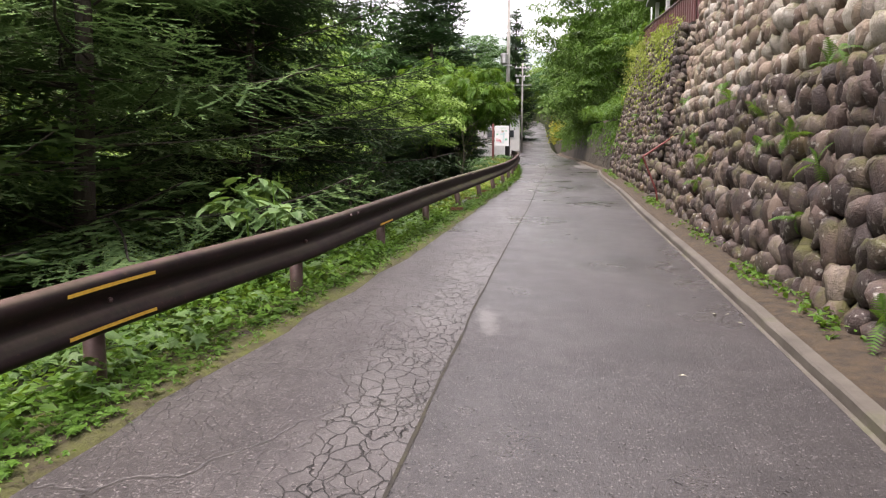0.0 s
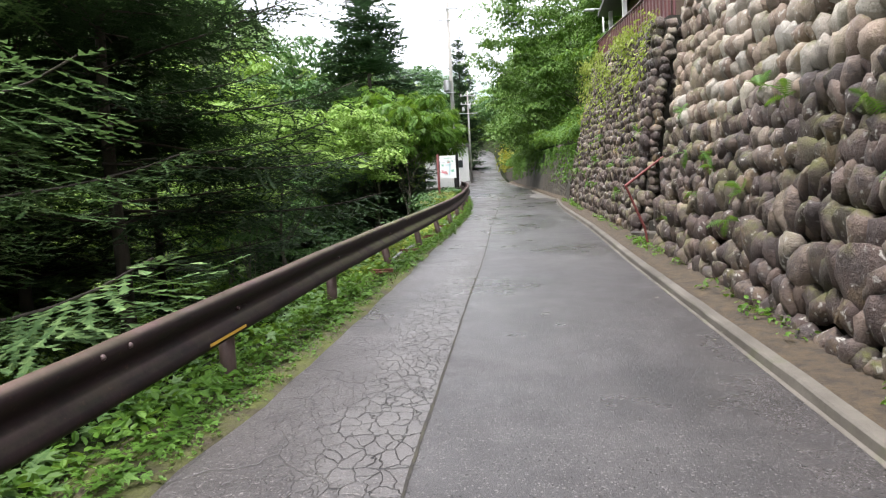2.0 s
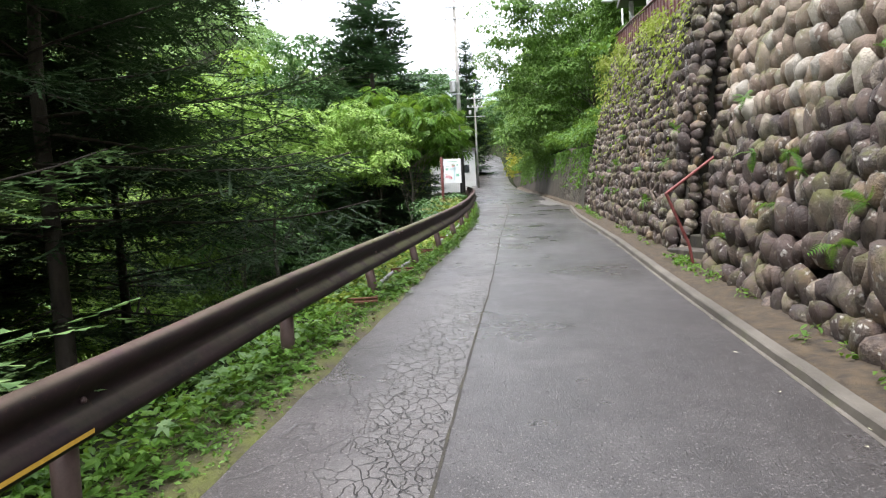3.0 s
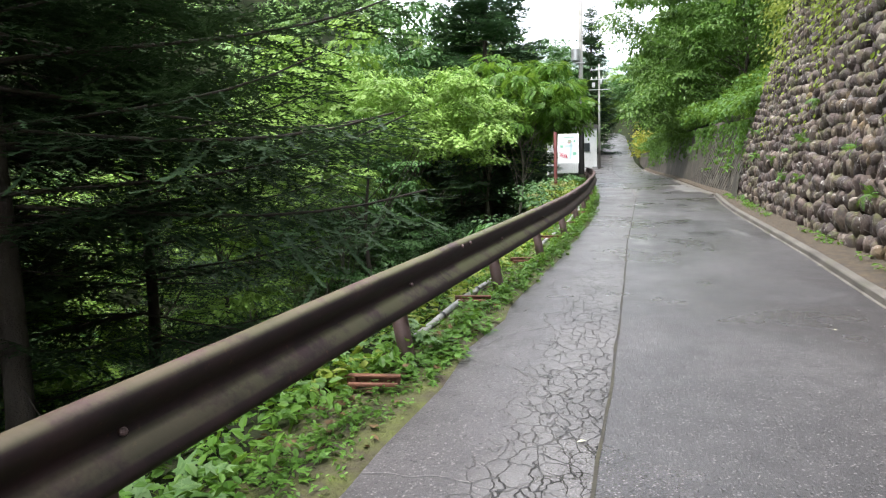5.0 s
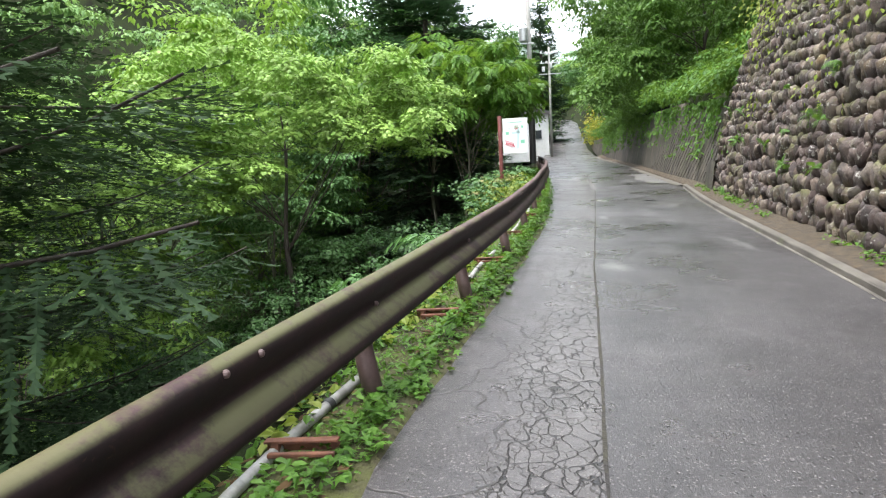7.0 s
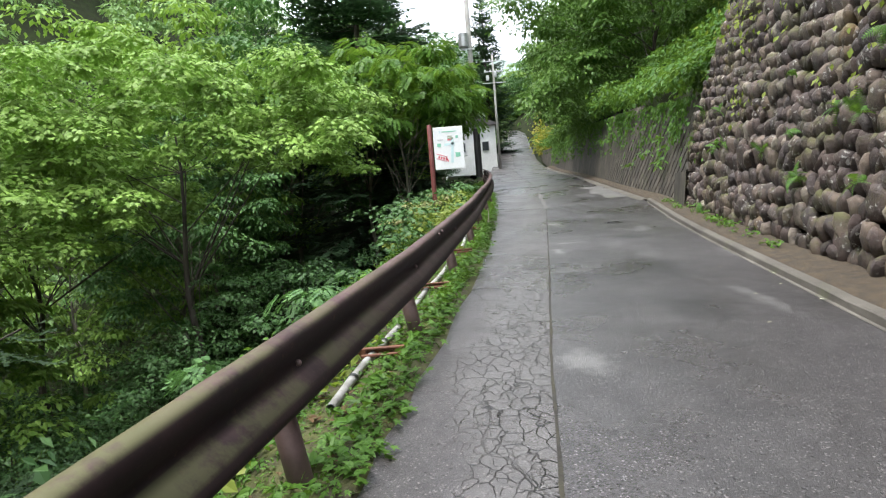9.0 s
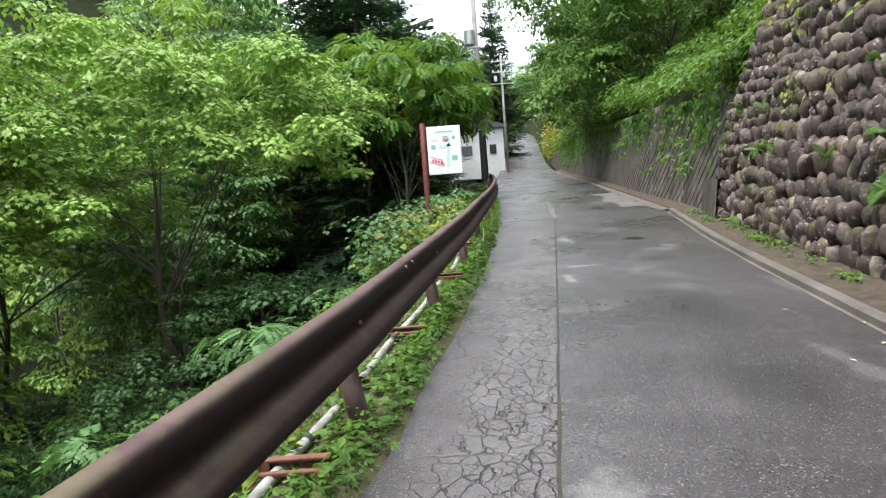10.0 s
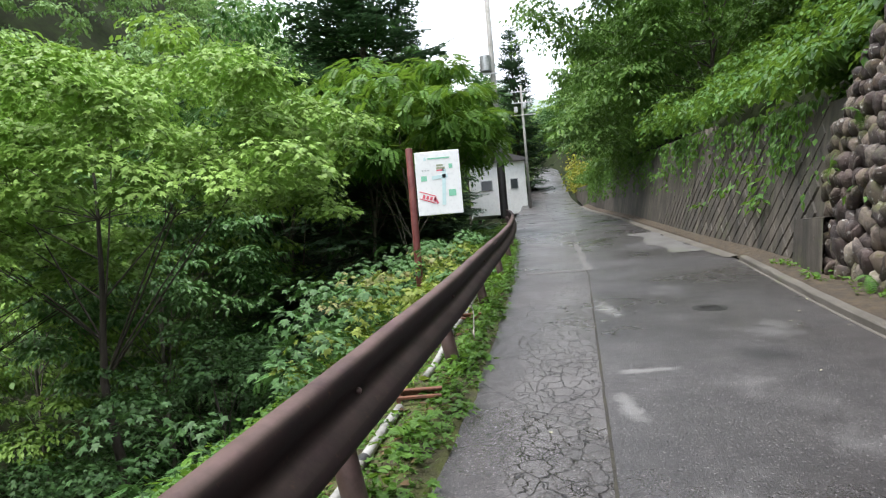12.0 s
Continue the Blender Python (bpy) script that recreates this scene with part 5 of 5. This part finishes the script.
x, y, z = x[thin], y[thin], z[thin]
scatter("ravine_ferns", "low ferns and leaves in the ravine", WEED, FERN, herb_points(x, y, z, 5, .35, .1, g), .5, 47, -.3, .35)


def shrubs(name, label, material, template, places, rise, radius, per, size, seed, flat=.55):
    """Bushes of several leaf clumps over the given ground points, as one mass of leaves."""
    r = np.random.default_rng(seed)
    x, y, z = places
    k = np.repeat(np.arange(len(x)), 4)
    c = np.stack([x[k] + r.normal(0, radius * .9, len(k)), y[k] + r.normal(0, radius * .9, len(k)), z[k] + rise * r.uniform(.25, 1.0, len(k))], -1)
    ob = put(name, np_mesh(name, *mounds(c, radius * r.uniform(.5, 1.1, len(k)), per, size, template, r, flat)), material)
    return tagged(ob, label, "shrubs", kind="stuff")


shrubs("ravine_bushes", "bushes on the steep bank, their leaves darkened for shade", SHADEDLEAF, OVAL, bank(60, 9, 23, 2.6, 9, g), .9, .45, 60, .085, 71)
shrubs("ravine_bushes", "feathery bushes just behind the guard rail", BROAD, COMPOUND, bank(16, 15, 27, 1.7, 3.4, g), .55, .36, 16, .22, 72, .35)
shrubs("ravine_bushes", "young maple sprays reaching up beside the rail", SHADEDLEAF, LOBED, bank(22, 22, 31, 1.6, 3.8, g), 1.2, .4, 50, .1, 73)
shrubs("ravine_bushes", "pale leafy bushes in the ravine", WEED, OVAL, bank(46, 11, 22, 3.0, 10.0, g), .8, .4, 50, .08, 74)
shrubs("bank_shrub", "green shrub below the sign board", BROAD, LOBED, bank(26, 23, 31, .75, 1.7, g), .75, .26, 36, .1, 48)
shrubs("reddish_shoots", "reddish young shoots above the rail", TIPRED, LOBED, tuple(q + d for q, d in zip(bank(8, 22.5, 29, .85, 1.6, g), (0, 0, .45))), .3, .13, 10, .09, 49)
shrubs("pale_shrub", "pale green shrub by the sign post", PALEWEED, LOBED, bank(20, 23, 31, .6, 1.3, g), .6, .2, 26, .09, 50)

# tall herbs behind the rail
for i, (hx, hy) in enumerate(((-1.95, 6.0), (-1.65, 5.9), (-1.75, 6.5))):
    hb = thing("tall_herb", "tall herb with large pale green leaves behind the rail", "plant", (hx, hy, float(ground_z(hx, hy)) - .02), "herbs behind the rail")
    hs = .98 + .08 * i
    put("stem", np_mesh("stem", *tube([(0, 0, 0), (.03, .02, hs * .6), (.0, .06, hs)], [.012, .009, .004], 6), True), WEED, hb)
    r = np.random.default_rng(60 + i)
    c = np.stack([.2 * r.normal(size=6), .2 * r.normal(size=6), hs * r.uniform(.72, 1.0, 6)], -1)
    put("leaves", np_mesh("leaves", *mounds(c, .17, 9, .17, OVAL, r, .3, .4)), HERB, hb)

# plants at the wall foot and in the joints
fy_ = g.choice(g.uniform(1, 27, 34), 210) + g.normal(0, .25, 210)
fx_ = foot(fy_) - g.uniform(-.02, .2, 210)
scatter("wall_foot_weeds", "small weeds at the foot of the stone wall", WEED, OVAL, herb_points(fx_, fy_, road_z(fy_) + .08, 7, .1, .08, g), .055, 51)
jy = np.concatenate([g.uniform(2.5, 13, 22), g.uniform(14.5, 26, 20)])
jh = g.uniform(.25, 2.2, 42)
jp = np.stack([foot(jy) + .165 * jh - .08, jy, road_z(jy) + jh], -1)
scatter("wall_ferns", "small ferns growing from the wall joints", IVY, FERN, np.repeat(jp, 6, 0), .17, 52, .1, .7)
jy = g.uniform(14.6, 25.5, 420)
jh = wall_height(jy) * (1 - .6 * np.clip(g.normal(0, .4, 420) ** 2 + .25 * np.sin(jy * 1.7) + .1 * np.sin(jy * 4.1), 0, 1))
jp = np.stack([foot(jy) + .16 * jh - .08, jy, road_z(jy) + jh], -1)
scatter("wall_creeper", "yellow-green creeper on the upper stone wall", PALEWEED, LEAF, np.repeat(jp, 7, 0) + g.normal(0, .12, (420 * 7, 3)), .09, 53, .9, .4, yaw=math.pi)

# greenery over the concrete wall
iy = 25.2 + 62.8 * g.uniform(0, 1, 1250) ** 1.25
ie = 8.5 * g.uniform(0, 1, 1250) ** 1.3 - .35
ix = foot(iy) + .7 + ie
iz = np.where(ie < .1, road_z(iy) + wall_height(iy) + .1, ground_z(ix, iy)) + .05
shrubs("slope_creeper", "lush creeper and shrubs above the concrete wall", IVY, LEAF, (ix, iy, iz), .65, .36, 22, .15, 54, .7)
hy_ = g.uniform(26.6, 60, 330)
ln = g.uniform(.1, 1.0, 330) ** 1.5
k = np.repeat(np.arange(330), 18)
s_ = g.uniform(0, 1, len(k)) * ln[k] * 1.6
hh_ = wall_height(hy_[k]) - s_ + .1
hp = np.stack([foot(hy_[k]) + .1 + BAT * hh_ - .09 + g.normal(0, .03, len(k)), hy_[k] + g.normal(0, .07, len(k)), road_z(hy_[k]) + hh_], -1)
scatter("hanging_creeper", "creeper strands hanging down the concrete wall", IVY, LEAF, hp, .12, 55, 1.1, .3, yaw=math.pi)
by = g.uniform(24.3, 27.5, 160)
bx = foot(by) + g.uniform(.9, 2.2, 160)
scatter("slope_shrub", "broad green leaves hanging over the wall end", IVY, OVAL, herb_points(bx, by, road_z(by) + np.where(by < 25.9, 5.0, 2.6) + (bx - foot(by) - .9) * .8, 12, .6, .3, g), .2, 56, .8, .35, yaw=math.pi)
gs = np.stack([g.normal(13.3, .35, 900), g.normal(72, 1.6, 900), 0 * g.normal(size=900)], -1)
gs[:, 2] = road_z(gs[:, 1]) + .3 + np.abs(g.normal(0, 1.4, 900))
scatter("golden_shrub", "yellow-green shrub beside the far road", GOLD, LEAF, gs, .3, 57)

fy2 = g.uniform(84, 150, 240)
fx2 = np.where(g.random(240) < .5, left(fy2) - g.uniform(1.2, 14, 240), kerb_x(fy2) + g.uniform(1.0, 15, 240))
fx2 = np.where(fy2 > 131, g.uniform(2, 38, 240), fx2)
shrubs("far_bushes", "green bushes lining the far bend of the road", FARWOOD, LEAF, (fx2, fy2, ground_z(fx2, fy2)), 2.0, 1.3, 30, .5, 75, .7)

# litter on the road
fl_y = g.uniform(3, 27, 30)
fl_x = np.where(g.random(30) < .75, kerb_x(fl_y) - np.abs(g.normal(0, .35, 30)), g.uniform(left(fl_y), kerb_x(fl_y)))
scatter("fallen_leaves", "pale fallen leaves lying on the asphalt", PETAL, LEAF, np.stack([fl_x, fl_y, road_z(fl_y) + .012], -1), .05, 58, .0, .04, "leaves")
tw = thing("dry_tendril", "dry pale tendril caught on the guard rail", "twig", (float(np.interp(23.9, gyy, gxx)) + .13, 22.6, float(road_z(22.6)) + .5))
put("stem", np_mesh("stem", *tube([(.0, -.2, .04), (.02, -.05, -.04), (.02, .15, -.02)], .004, 5), True), TWIGS, tw)
put("shoot", np_mesh("shoot", *tube([(.02, -.05, -.04), (.03, .02, .1), (.02, .0, .16)], .004, 5), True), TWIGS, tw)
